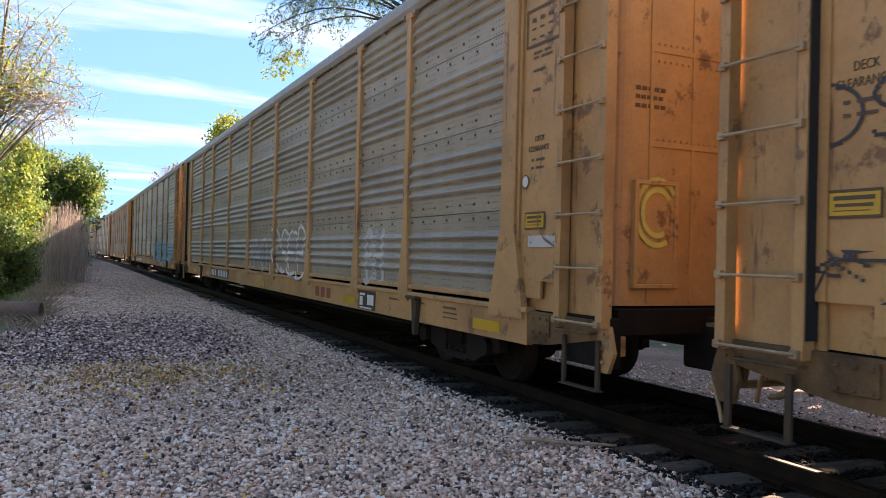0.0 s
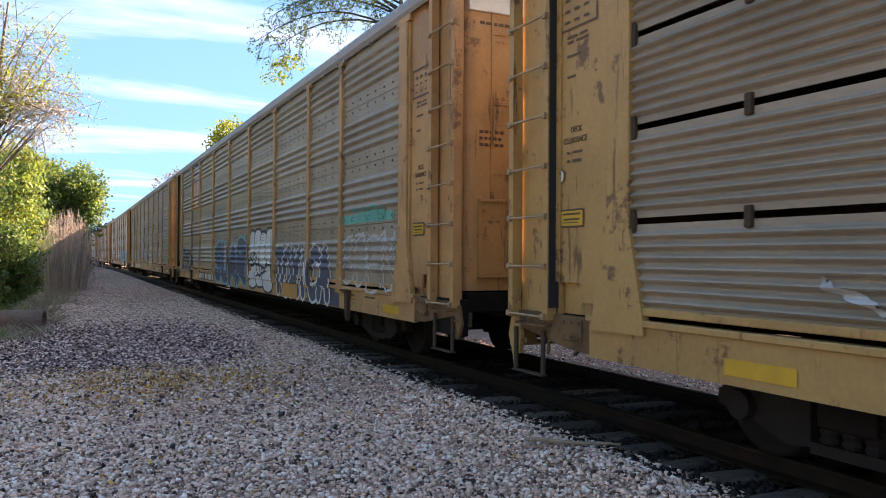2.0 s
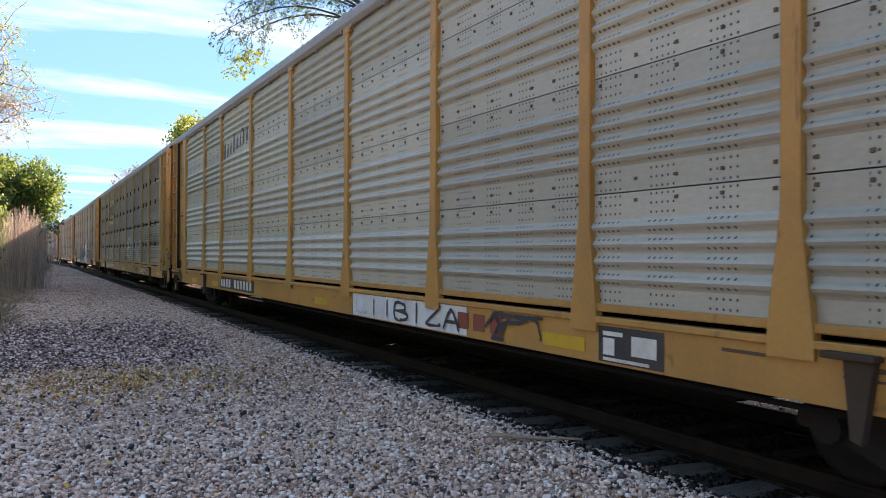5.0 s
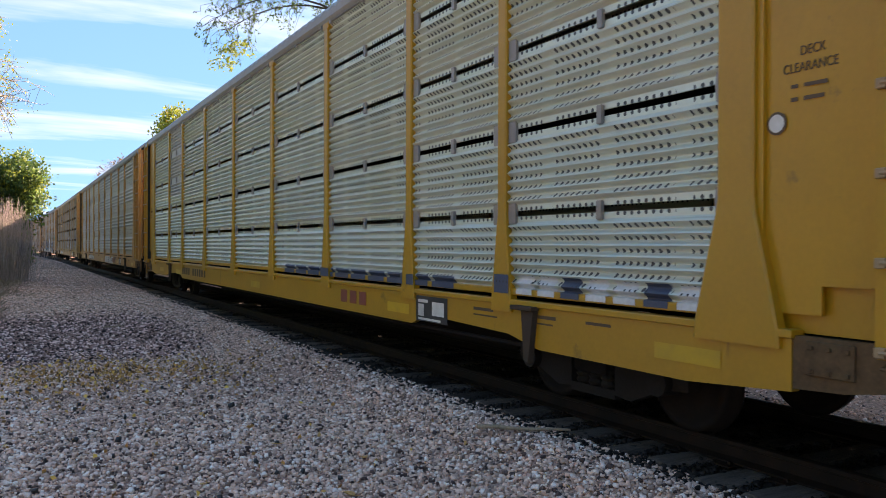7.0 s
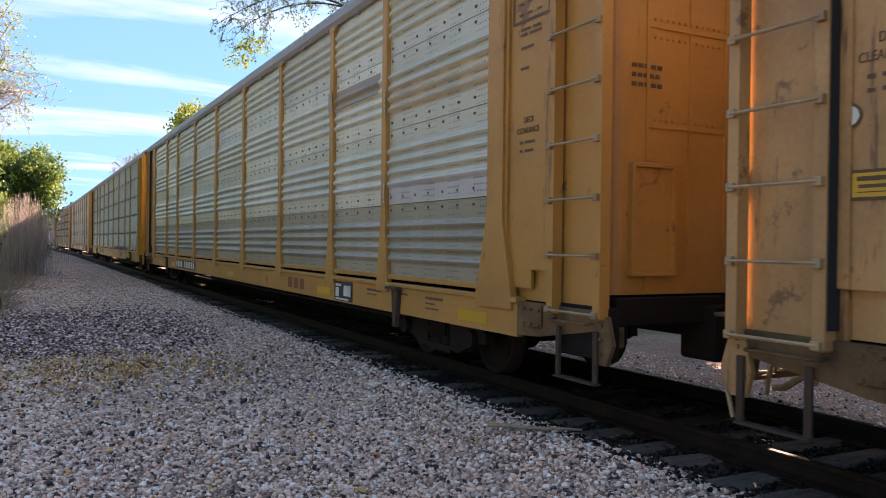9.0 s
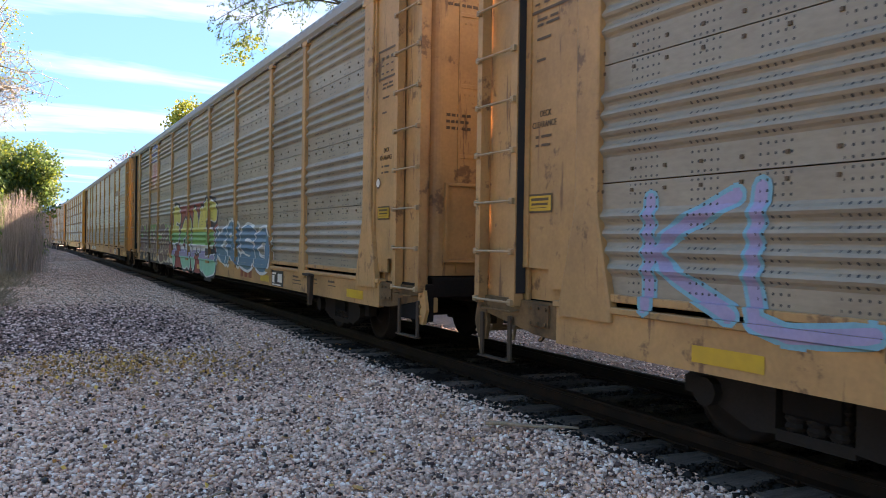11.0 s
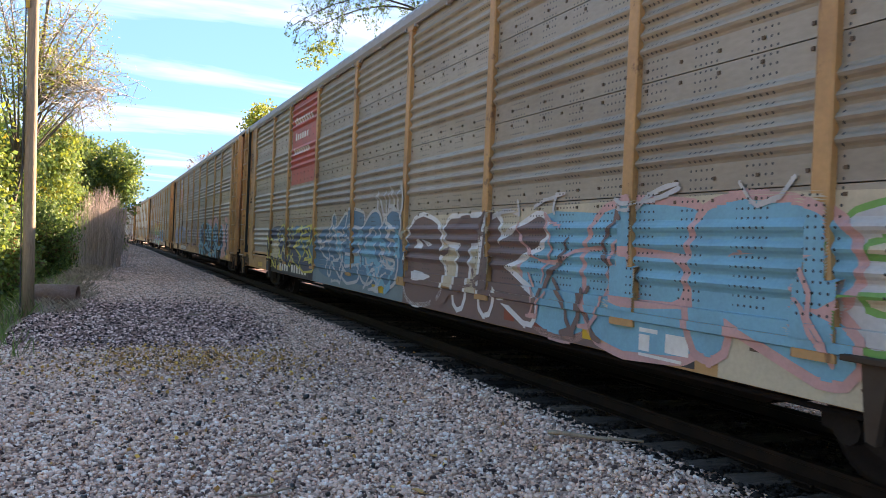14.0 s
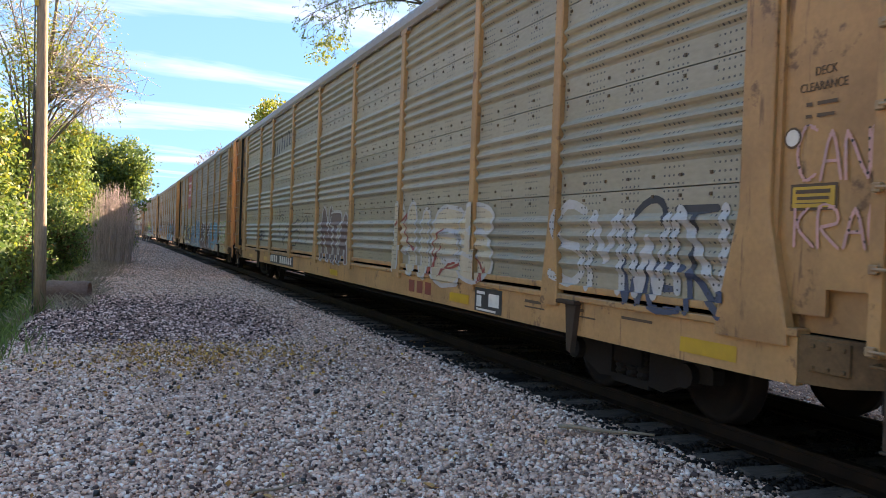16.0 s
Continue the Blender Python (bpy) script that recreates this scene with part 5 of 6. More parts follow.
FADE = ((0.5, 0.98, "mint"), (0.98, 1.18, "purple"), (1.18, 1.34, "white"), (1.34, 1.68, "green"), (1.68, 2.8, "yellow"))
RED_ROWS = [(0.12 + 0.09 * k, 0.18 + 0.09 * k, z, z + (0.085 if k == 0 else 0.065)) for z, n in ((0.70, 8), (0.52, 6), (0.34, 7)) for k in range(n)]
SPECS = [
    {"n": 0, "paint": "tan", "panel": "dirty", "label": "weathered tan autorack with grey ribbed sides and faint scribbles",
     "art": [("word", "MAKD", 10.6, 12.6, 1.1, 1.8, None, "silver", 0.03), ("word", "RSEB", 13.0, 15.9, 1.05, 2.0, None, "white", 0.028), ("word", "BH", 19.2, 20.0, 1.1, 1.9, "silver", None, 0.05),
             ("patch", 24.0, 24.7, 1.62, 1.74, SPRAY["silver"]), ("arcs", -0.92, 1.95, 0.24, "yellow"), ("swirl", 23.9, 24.7, 1.3, 2.0, 2, "brown", 0.01)]},
    {"n": 1, "paint": "tan", "panel": "dirty", "label": "tan autorack with dirty ribbed sides covered in large graffiti",
     "art": [("shield", 2.95, 4.75, 3.15, 4.95), ("word", "BMAKD", 0.4, 3.1, 0.95, 1.75, "black", "silver", 0.09), ("word", "WAVR", 3.2, 5.6, 1.1, 1.8, None, "silver", 0.024),
             ("cloud", 8.2, 12.9, 0.95, 1.8, "pink"), ("word", "gUAR", 8.0, 13.0, 0.70, 1.85, "navy", "sky", 0.18),
             *bubbles(13.35, 15.85, 0.72, 1.5, 3, 0), *bubbles(13.3, 15.9, 1.3, 2.12, 4, 6), ("swirl", 13.5, 15.7, 1.0, 1.6, 4, "black", 0.035), ("patch", 16.9, 18.1, 0.64, 0.935, SPRAY["amber"], 9),
             ("word", "TOXICA", 16.1, 20.3, 0.68, 1.72, "navy", "white", 0.13, 0.1), ("patch", 18.7, 20.8, 0.63, 0.94, SPRAY["navy"]), ("word", "SOEM", 20.9, 23.4, 1.0, 1.8, None, "silver", 0.02), ("swirl", 20.8, 23.3, 1.0, 1.9, 5, "silver", 0.025),
             ("patch", 20.9, 23.2, 2.06, 2.2, SPRAY["teal"]), ("word", "CHAEM", 21.4, 22.9, 2.1, 2.3, "teal", None, 0.03), ("word", "DS", -1.0, -0.3, 2.25, 2.6, None, "black", 0.010), ("swirl", -1.0, -0.2, 1.3, 1.6, 3, "black", 0.009)]},
    {"n": 2, "paint": "old", "panel": "dark", "style": "slot", "label": "old yellow autorack with dark slotted sides and white scrawls",
     "art": [("sign", 4.75, 7.3, 3.05, 4.3, M_YTAPE, M_BLACK, [(0.1, 0.34, 0.35, 0.8), (0.4, 0.6, 0.35, 0.8), (0.66, 0.92, 0.35, 0.8), (0.1, 0.9, 0.14, 0.24)]),
             ("swirl", 2.0, 8.0, 1.1, 2.2, 9, "silver", 0.02), ("word", "SEK", 13.3, 15.2, 1.3, 2.05, None, "white", 0.03), ("word", "RNAKD", 16.0, 18.5, 1.15, 2.0, None, "white", 0.026, 0.15),
             ("swirl", 20.5, 23.3, 1.6, 2.2, 4, "black", 0.015)]},
    {"n": 3, "paint": "orange", "panel": "light", "label": "orange-tan autorack with pale grey ribbed sides", "number": 4.75,
     "art": [("bars", 5.0, 7.4, 3.75, 4.2, 8, M_BLACK), ("patch", 13.5, 16.8, 0.63, 0.94, SPRAY["white"]), ("word", "LIIBIZA", 13.6, 16.7, 0.67, 0.9, None, "black", 0.014), ("swirl", 17.0, 18.2, 0.66, 0.92, 3, "black", 0.02)]},
    {"n": 4, "paint": "gold", "panel": "silver", "style": "slot", "notched": True, "label": "freshly painted gold autorack with bright silver perforated sides", "plate": False, "notice": False,
     "art": [("patch", 2.95, 4.7, 2.95, 4.95, SPRAY["silver"])] + [("patch", 20.75 + 0.34 * k, 21.0 + 0.34 * k, 1.06, 1.24, SPRAY["white" if k % 3 else "navy"]) for k in range(8)]
     + [("patch", 14.0 + 0.6 * k, 14.5 + 0.6 * k, 1.05, 1.18, SPRAY["navy"]) for k in range(10)]},
    {"n": 5, "paint": "orange", "panel": "pale", "label": "clean orange-tan autorack with pale patched grey sides", "notice": False, "plate": True,
     "art": [("patch", 18.7, 20.6, 3.55, 3.85, PANEL["dark"]), ("patch", 20.9, 23.5, 3.2, 3.55, SPRAY["cream"]), ("patch", 20.9, 23.5, 2.05, 2.3, SPRAY["silver"])]},
    {"n": 6, "number": 4.9, "plate": True, "paint": "tan", "panel": "dirty", "label": "tan autorack with bright red, green and yellow graffiti",
     "art": [("shield", 2.95, 4.75, 3.15, 4.95), ("patch", 0.3, 7.5, 0.62, 0.945, SPRAY["black"]), ("lobe", 0.2, 7.5, 1.0, 2.0, "green", 0), ("lobe", 0.5, 7.3, 0.96, 1.45, "brown", 1), ("word", "PAINTZO", 0.3, 7.3, 0.80, 1.95, "brown", "cream", 0.15),
             ("cloud", 7.2, 14.2, 0.62, 2.5, "red"), ("banded", "fa", 7.5, 10.9, 0.85, 2.25, 0.24, FADE), ("banded", "ME", 11.1, 14.0, 0.85, 2.1, 0.24, FADE), ("word", "KRSO", 14.0, 19.0, 0.9, 1.8, "blue", "white", 0.14)]},
    {"n": 7, "paint": "tan", "panel": "dirty", "label": "tan autorack with a long blue, black and pink graffiti",
     "art": [("shield", 2.95, 4.75, 3.15, 4.95), ("word", "KLASRT", 0.6, 6.8, 1.0, 1.9, "purple", "sky", 0.05), ("word", "LWASX", 7.6, 13.0, 0.95, 2.15, "pink", "black", 0.03), ("word", "LWASX", 7.7, 13.1, 0.98, 2.18, None, "silver", 0.022), ("swirl", 8.0, 12.8, 1.0, 2.1, 6, "black", 0.025),
             ("cloud", 13.4, 23.7, 0.66, 2.0, "pink"), ("lobe", 14.0, 17.8, 0.62, 2.1, "sky", 0), ("lobe", 17.3, 21.9, 0.62, 2.05, "sky", 0), ("lobe", 14.1, 17.65, 0.60, 2.04, "black", 1), ("lobe", 17.4, 21.75, 0.60, 2.0, "black", 1), ("word", "CSV", 14.4, 21.4, 0.85, 1.85, None, "sky", 0.07, 0.15), ("swirl", 14.2, 21.5, 0.68, 1.95, 34, "sky", 0.07), ("swirl", 14.0, 21.5, 0.75, 1.9, 9, "white", 0.012), ("swirl", 14.0, 21.5, 0.75, 1.9, 9, "navy", 0.06), ("swirl", 18.5, 20.5, 2.0, 2.25, 3, "black", 0.012),
             ("swirl", 17.0, 22.8, 1.9, 2.2, 5, "pink", 0.10), ("word", "V", 22.4, 23.5, 0.8, 1.95, "navy", "sky", 0.13)]},
    {"n": 8, "paint": "tan", "panel": "dirty", "label": "tan autorack with pale blue and brown graffiti along the side", "number": 4.1,
     "art": [("sign", 5.05, 7.55, 2.85, 4.95, M_RED, M_WHITE, RED_ROWS), ("patch", 2.4, 7.7, 0.62, 0.945, SPRAY["black"]), ("lobe", 2.5, 5.7, 0.96, 1.85, "black", 0), ("lobe", 5.2, 7.9, 0.96, 1.85, "blue", 1), ("lobe", 2.9, 5.0, 1.0, 1.5, "cream", 2), ("word", "TRKZ", 2.7, 7.8, 0.85, 1.75, "navy", "yellow", 0.11), ("swirl", 2.7, 7.8, 0.75, 1.8, 8, "yellow", 0.035), ("word", "EL", 3.6, 4.5, 1.5, 1.75, "white", None, 0.025),
             ("patch", 7.7, 13.3, 0.62, 0.945, SPRAY["slate"]), ("lobe", 7.8, 13.4, 0.75, 1.8, "blue", 1), ("lobe", 9.3, 12.6, 0.9, 1.55, "sky", 2), ("word", "JKEOS", 7.9, 13.2, 0.85, 2.05, "blue", "silver", 0.13, 0.1), ("swirl", 8.0, 13.2, 0.7, 2.0, 12, "silver", 0.03), ("swirl", 8.0, 13.2, 0.7, 1.7, 8, "sky", 0.06), ("word", "NAO", 11.8, 13.3, 1.9, 2.4, None, "silver", 0.025),
             ("patch", 13.3, 19.0, 0.62, 0.945, SPRAY["brown"]), ("patch", 20.0, 23.4, 0.62, 0.945, SPRAY["cream"]), ("cloud", 13.3, 23.4, 0.9, 1.98, "cream"), ("word", "BTK", 13.4, 17.4, 0.75, 1.9, "brown", "white", 0.16, 0.1), ("lobe", 16.9, 18.9, 0.8, 1.9, "sky", 1), ("word", "GER", 16.9, 21.2, 0.75, 1.85, "sky", "pink", 0.19), ("swirl", 13.5, 21.0, 0.7, 1.95, 9, "brown", 0.03), ("swirl", 14.0, 23.0, 1.9, 2.1, 5, "silver", 0.02), ("swirl", 16.5, 21.0, 0.8, 1.9, 7, "pink", 0.02), ("word", "EIB", 21.0, 23.4, 1.1, 1.85, "silver", "green", 0.09), ("swirl", -1.1, -0.15, 2.3, 4.2, 4, "black", 0.012), ("word", "PT", -1.0, -0.3, 2.4, 2.9, None, "black", 0.014)]},
    {"n": 9, "paint": "tan", "panel": "green", "label": "tan autorack with greenish grey ribbed sides and dark scrawls", "number": 4.9,
     "art": [("bars", 4.9, 7.6, 3.72, 4.2, 8, M_BLACK), ("word", "BAOBX", 2.6, 3.8, 1.3, 1.6, None, "black", 0.015), ("swirl", 6.0, 9.6, 1.2, 2.2, 8, "black", 0.018), ("word", "NTA", 10.9, 13.2, 1.0, 2.05, "brown", "silver", 0.13),
             ("word", "MIES", 15.8, 19.4, 1.0, 2.0, "cream", "silver", 0.13), ("swirl", 16.0, 19.2, 1.0, 1.9, 4, "red", 0.02), ("word", "SMWN", 20.8, 23.4, 1.1, 1.9, None, "silver", 0.035), ("word", "OT", 22.1, 23.3, 1.3, 1.9, None, "black", 0.025),
             ("word", "WEN", 22.0, 23.4, 1.0, 1.4, None, "navy", 0.025), ("word", "Pecos", -1.15, -0.1, 3.85, 4.15, "black", None, 0.022), ("word", "Pecos", -1.15, -0.1, 3.3, 3.6, "black", None, 0.022), ("word", "Pecos", -1.15, -0.1, 4.4, 4.7, "black", None, 0.022), ("word", "CANE", 23.95, 24.75, 2.0, 2.35, "pink", None, 0.011), ("word", "KRAE", 23.95, 24.75, 1.55, 1.85, "pink", None, 0.011)]},
    {"n": 10, "paint": "orange", "panel": "light", "label": "orange-tan autorack with pale grey ribbed sides"},
]
for k, (paint, panel) in enumerate((("rust", "light"), ("rust", "dark"), ("rust", "light"), ("tan", "green"), ("orange", "light"), ("tan", "dirty"), ("rust", "dark"))):
    SPECS.append({"n": -1 - k, "paint": paint, "panel": panel, "label": "rusty tan autorack with grey ribbed sides farther up the train",
                  "art": [("word", "ENAO", 15, 19, 1.0, 1.9, "sky", "blue", 0.13), ("cloud", 16, 23, 0.8, 1.8, "sky")] if k == 0 else [("word", "TRK", 9 + k, 12 + k, 1.0, 1.8, None, "silver", 0.05)]})


def front_post(t):
    """Where the rear end post of car 0 stands along the line at t seconds."""
    return 7.348 + 15.866 * t + 0.00936 * t * t


def car_pose(n, t):
    y = front_post(t) - SPACING * n + SIDE / 2
    a, b = y - 10.05, y + 10.05
    xa, xb = track_x(a), track_x(b)
    return pose((xa + xb) / 2, y, 0, 0, 0, math.degrees(math.atan2(xa - xb, b - a)))


CARS = {s["n"]: make_car(s) for s in SPECS}


# ---- plants ----
def quads_mesh(name, centres, size, rs, droop=0.3, long=1.6):
    """Many small leaves in one mesh, each a bent pair of faces."""
    n = len(centres)
    s = rs.uniform(size[0], size[1], n)
    a = rs.normal(size=(n, 3))
    a[:, 2] -= droop
    a /= np.linalg.norm(a, axis=1)[:, None]
    b = np.cross(a, rs.normal(size=(n, 3)))
    b /= np.linalg.norm(b, axis=1)[:, None] + 1e-9
    c = np.cross(a, b)
    a, b, c = a * (s * long)[:, None] * 0.5, b * s[:, None] * 0.5, c * s[:, None] * 0.12
    p = np.asarray(centres)
    v = np.stack([p - a, p + b + c, p + a, p - b + c], 1)
    me = bpy.data.meshes.new(name)
    me.vertices.add(4 * n)
    me.vertices.foreach_set("co", v.reshape(-1))
    f = (np.array([0, 1, 2, 0, 2, 3])[None] + 4 * np.arange(n)[:, None]).reshape(-1)
    me.loops.add(6 * n)
    me.loops.foreach_set("vertex_index", f)
    me.polygons.add(2 * n)
    me.polygons.foreach_set("loop_start", np.arange(0, 6 * n, 3))
    me.update(calc_edges=True)
    return me


def crown_points(blobs, n, rs, clump=0.35, hollow=0.55):
    """Points gathered into twig-sized clumps over a set of ellipsoids, thin at the heart."""
    blobs = np.asarray(blobs, float)
    vol = blobs[:, 3] * blobs[:, 4] * blobs[:, 5]
    per = 14
    k = max(1, n // per)
    pick = rs.choice(len(blobs), k, p=vol ** 0.7 / (vol ** 0.7).sum())
    d = rs.normal(size=(k, 3))
    d /= np.linalg.norm(d, axis=1)[:, None]
    r = hollow + (1.08 - hollow) * rs.random(k) ** 0.7
    wob = np.array([1 + 0.35 * noise.noise(tuple(q * 2.2 + 7 * i)) for q, i in zip(d, pick)])
    c = blobs[pick, :3] + d * (r * wob)[:, None] * blobs[pick, 3:]
    return np.repeat(c, per, 0) + rs.normal(size=(k * per, 3)) * clump * np.array([1, 1, 0.7]), c


def tree(name, label, x, y, blobs, leaves, trunk=0.16, size=(0.07, 0.15), seed=1, lean=(0, 0), limbs=14, twigs=0, clump=0.3, category="tree", bark=None):
    """Tapered trunk, limbs into the crown and one crown part for each kind of leaf. blobs are about the trunk's foot."""
    rs = np.random.default_rng(seed)
    r = random.Random(seed)
    z0 = ground_z(x, y) - 0.1
    t = thing(name, label, category, m=pose(x, y, z0))
    blobs = [tuple(b) for b in blobs]
    top = max(b[2] + 0.4 * b[5] for b in blobs)
    mid = min(b[2] - 0.5 * b[5] for b in blobs)
    b = Build()
    path = [(lean[0] * q + 0.12 * math.sin(5 * q + seed), lean[1] * q, top * q) for q in (0, 0.2, 0.45, 0.7, 0.9, 1.0)]
    b.tube(path, trunk, 8, trunk * 0.25)
    part("trunk", b.mesh("trunk", True), M_BARK, t)
    lb = Build()
    fine = Build()
    for k in range(limbs):
        c = r.choice(blobs)
        q = r.uniform(0.35, 0.95)
        zs = max(mid * 0.7, top * q * 0.8)
        s = Vector((lean[0] * zs / top, lean[1] * zs / top, zs))
        d = Vector((r.gauss(0, 1), r.gauss(0, 1), r.uniform(-0.2, 0.9))).normalized()
        e = Vector(c[:3]) + Vector((d.x * c[3], d.y * c[4], d.z * c[5])) * 0.9
        m = (s + e) / 2 + Vector((r.uniform(-0.3, 0.3), r.uniform(-0.3, 0.3), r.uniform(0.1, 0.5)))
        lb.tube([s, (s + m) / 2, m, (m + e) / 2, e], trunk * 0.35, 5, 0.012)
        for _ in range(twigs):
            p = m.lerp(e, r.uniform(0.1, 1.0))
            d = Vector((r.gauss(0, 1), r.gauss(0, 1), r.gauss(-0.1, 0.7))).normalized()
            length = r.uniform(0.5, 1.5)
            q1 = p + d * length * 0.5 + Vector((0, 0, r.uniform(-0.05, 0.12)))
            q2 = p + d * length + Vector((r.uniform(-.2, .2), r.uniform(-.2, .2), r.uniform(-0.35, 0.1)))
            fine.tube([p, q1, q2], 0.013, 3, 0.006)
            for _ in range(2):
                g = q1.lerp(q2, r.random())
                fine.tube([g, g + Vector((r.gauss(0, 0.25), r.gauss(0, 0.25), r.gauss(-0.08, 0.2)))], 0.008, 3, 0.005)
    part("branching", lb.mesh("branching", True), bark or M_BARK, t)
    if twigs:
        part("twig_spray", fine.mesh("twig_spray"), bark or M_TWIG, t)["kind"] = "stuff"
    for kind, n, pick in leaves:
        sel = [blobs[i] for i in pick] if pick else blobs
        pts, _ = crown_points(sel, n, rs, clump)
        me = quads_mesh("crown", pts, size, rs)
        part("crown", me, M_LEAF[kind], t)
    return t


def blob_heap(w, d, h, count, seed, low=0.3):
    """Overlapping ellipsoids that fill a bush or crown w wide, d deep, h high."""
    r = random.Random(seed)
    out = []
    for _ in range(count):
        z = r.uniform(low, 0.85) * h
        k = 1.0 - 0.55 * abs(z / h - 0.45)
        out.append((r.uniform(-1, 1) * w * 0.32 * k, r.uniform(-1, 1) * d * 0.32 * k, z, w * r.uniform(0.17, 0.27) * k, d * r.uniform(0.17, 0.27) * k, h * r.uniform(0.12, 0.2)))
    return out


# trees and bushes on the open side
tree("cedar_tree", "dense dark green cedar with sunlit yellow-green top", -0.75, 60, blob_heap(6.0, 6.0, 9.0, 16, 3, 0.1), [("deep", 16000, None), ("green", 9000, None), ("lime", 5000, None)],
     0.16, (0.09, 0.2), 3, limbs=16)
tree("roadside_tree", "leafy green tree with yellowing sunlit leaves", -3.6, 47, blob_heap(5.5, 6, 8.4, 14, 5, 0.1), [("green", 14000, None), ("lime", 8000, None), ("yellow", 700, None)], 0.15, (0.08, 0.17), 5)
tree("roadside_tree", "leafy green tree with yellowing sunlit leaves", -4.6, 36, blob_heap(5.2, 6, 7.2, 14, 6, 0.08), [("green", 12000, None), ("deep", 6000, None), ("lime", 6000, None), ("yellow", 700, None)], 0.15, (0.07, 0.15), 6)
tree("roadside_tree", "leafy lime-green tree beside a utility pole", -5.0, 27.5, blob_heap(5.0, 5.5, 10.5, 18, 8, 0.12), [("green", 12000, None), ("lime", 11000, None), ("deep", 5000, None), ("yellow", 700, None)], 0.17, (0.06, 0.14), 8)
tree("roadside_tree", "tall leafy green tree with sunlit yellow-green leaves", -5.2, 20.5, blob_heap(4.4, 5.0, 10.5, 18, 9, 0.12), [("green", 12000, None), ("deep", 7000, None), ("lime", 8000, None)], 0.17, (0.06, 0.13), 9)
twiggy = [(1.0, 0.0, 8.2, 1.2, 1.6, 1.3), (2.1, 0.3, 9.4, 1.3, 1.6, 1.5), (2.6, 0.2, 7.2, 0.9, 1.2, 1.0), (0.2, 0, 10.6, 1.5, 1.6, 1.5), (3.0, 0.3, 8.3, 0.9, 1.0, 1.2)]
tree("bare_tree", "half-bare tree with fine twigs and a few lime leaves", -3.4, 30.5, twiggy, [("lime", 3400, (0,)), ("lime", 1500, (1, 2, 3, 4)), ("yellow", 160, (0, 1, 3))], 0.12, (0.035, 0.08), 12, (1.6, 0), 34, 16, 0.25)
for k, (x, y, w, h, s) in enumerate([(-3.2, 19.5, 2.4, 2.4, 0), (-3.4, 23.0, 2.8, 3.0, 0), (-3.2, 27, 2.6, 3.4, 0), (-2.9, 31.5, 2.8, 4.0, 0), (-2.4, 36, 2.6, 3.6, 0), (-2.0, 41.5, 2.2, 4.4, 0), (-1.2, 50, 2.6, 4.6, 0), (-3.3, 16.2, 2.0, 1.8, 0), (-3.7, 13.4, 2.2, 2.0, 0)]):
    tree("bush", "leafy green bush at the edge of the gravel", x, y, blob_heap(w, w, h, 10, 20 + k, 0.05), [("green", 4200, None), ("deep", 2600, None), ("lime" if k % 2 else "brown", 700, None)], 0.05, (0.05, 0.11), 30 + k, limbs=8, category="bush", clump=0.22)
# trees farther back close the view along the curve
for k, (x, y, w, h) in enumerate([(-7, 72, 9, 9), (-9, 90, 10, 10), (-12, 115, 12, 11), (-16, 150, 14, 12), (-26, 190, 18, 12), (-11, 45, 8, 9.5), (-10.5, 30, 8, 10), (-40, 240, 24, 13)]):
    tree("roadside_tree", "green tree in the row beyond the bushes", x, y, blob_heap(w, w, h, 12, 50 + k, 0.1), [("green", 6000, None), ("deep", 4000, None), ("lime", 2500, None)], 0.2, (0.14, 0.3), 60 + k, limbs=8, clump=0.5)
# unseen copies added behind the camera, to hold sky light off the car sides
row = [o for o in scene.objects if o.name.startswith("roadside_tree") and o.parent is None]
for k, (x, y) in enumerate([(-11, 11), (-12.5, 3), (-12, -6), (-13, -15), (-12, -25), (-14, -36)]):
    copy_thing(row[k % 4], pose(x, y, ground_z(x, y) - 0.1, 0, 0, 47 * k))
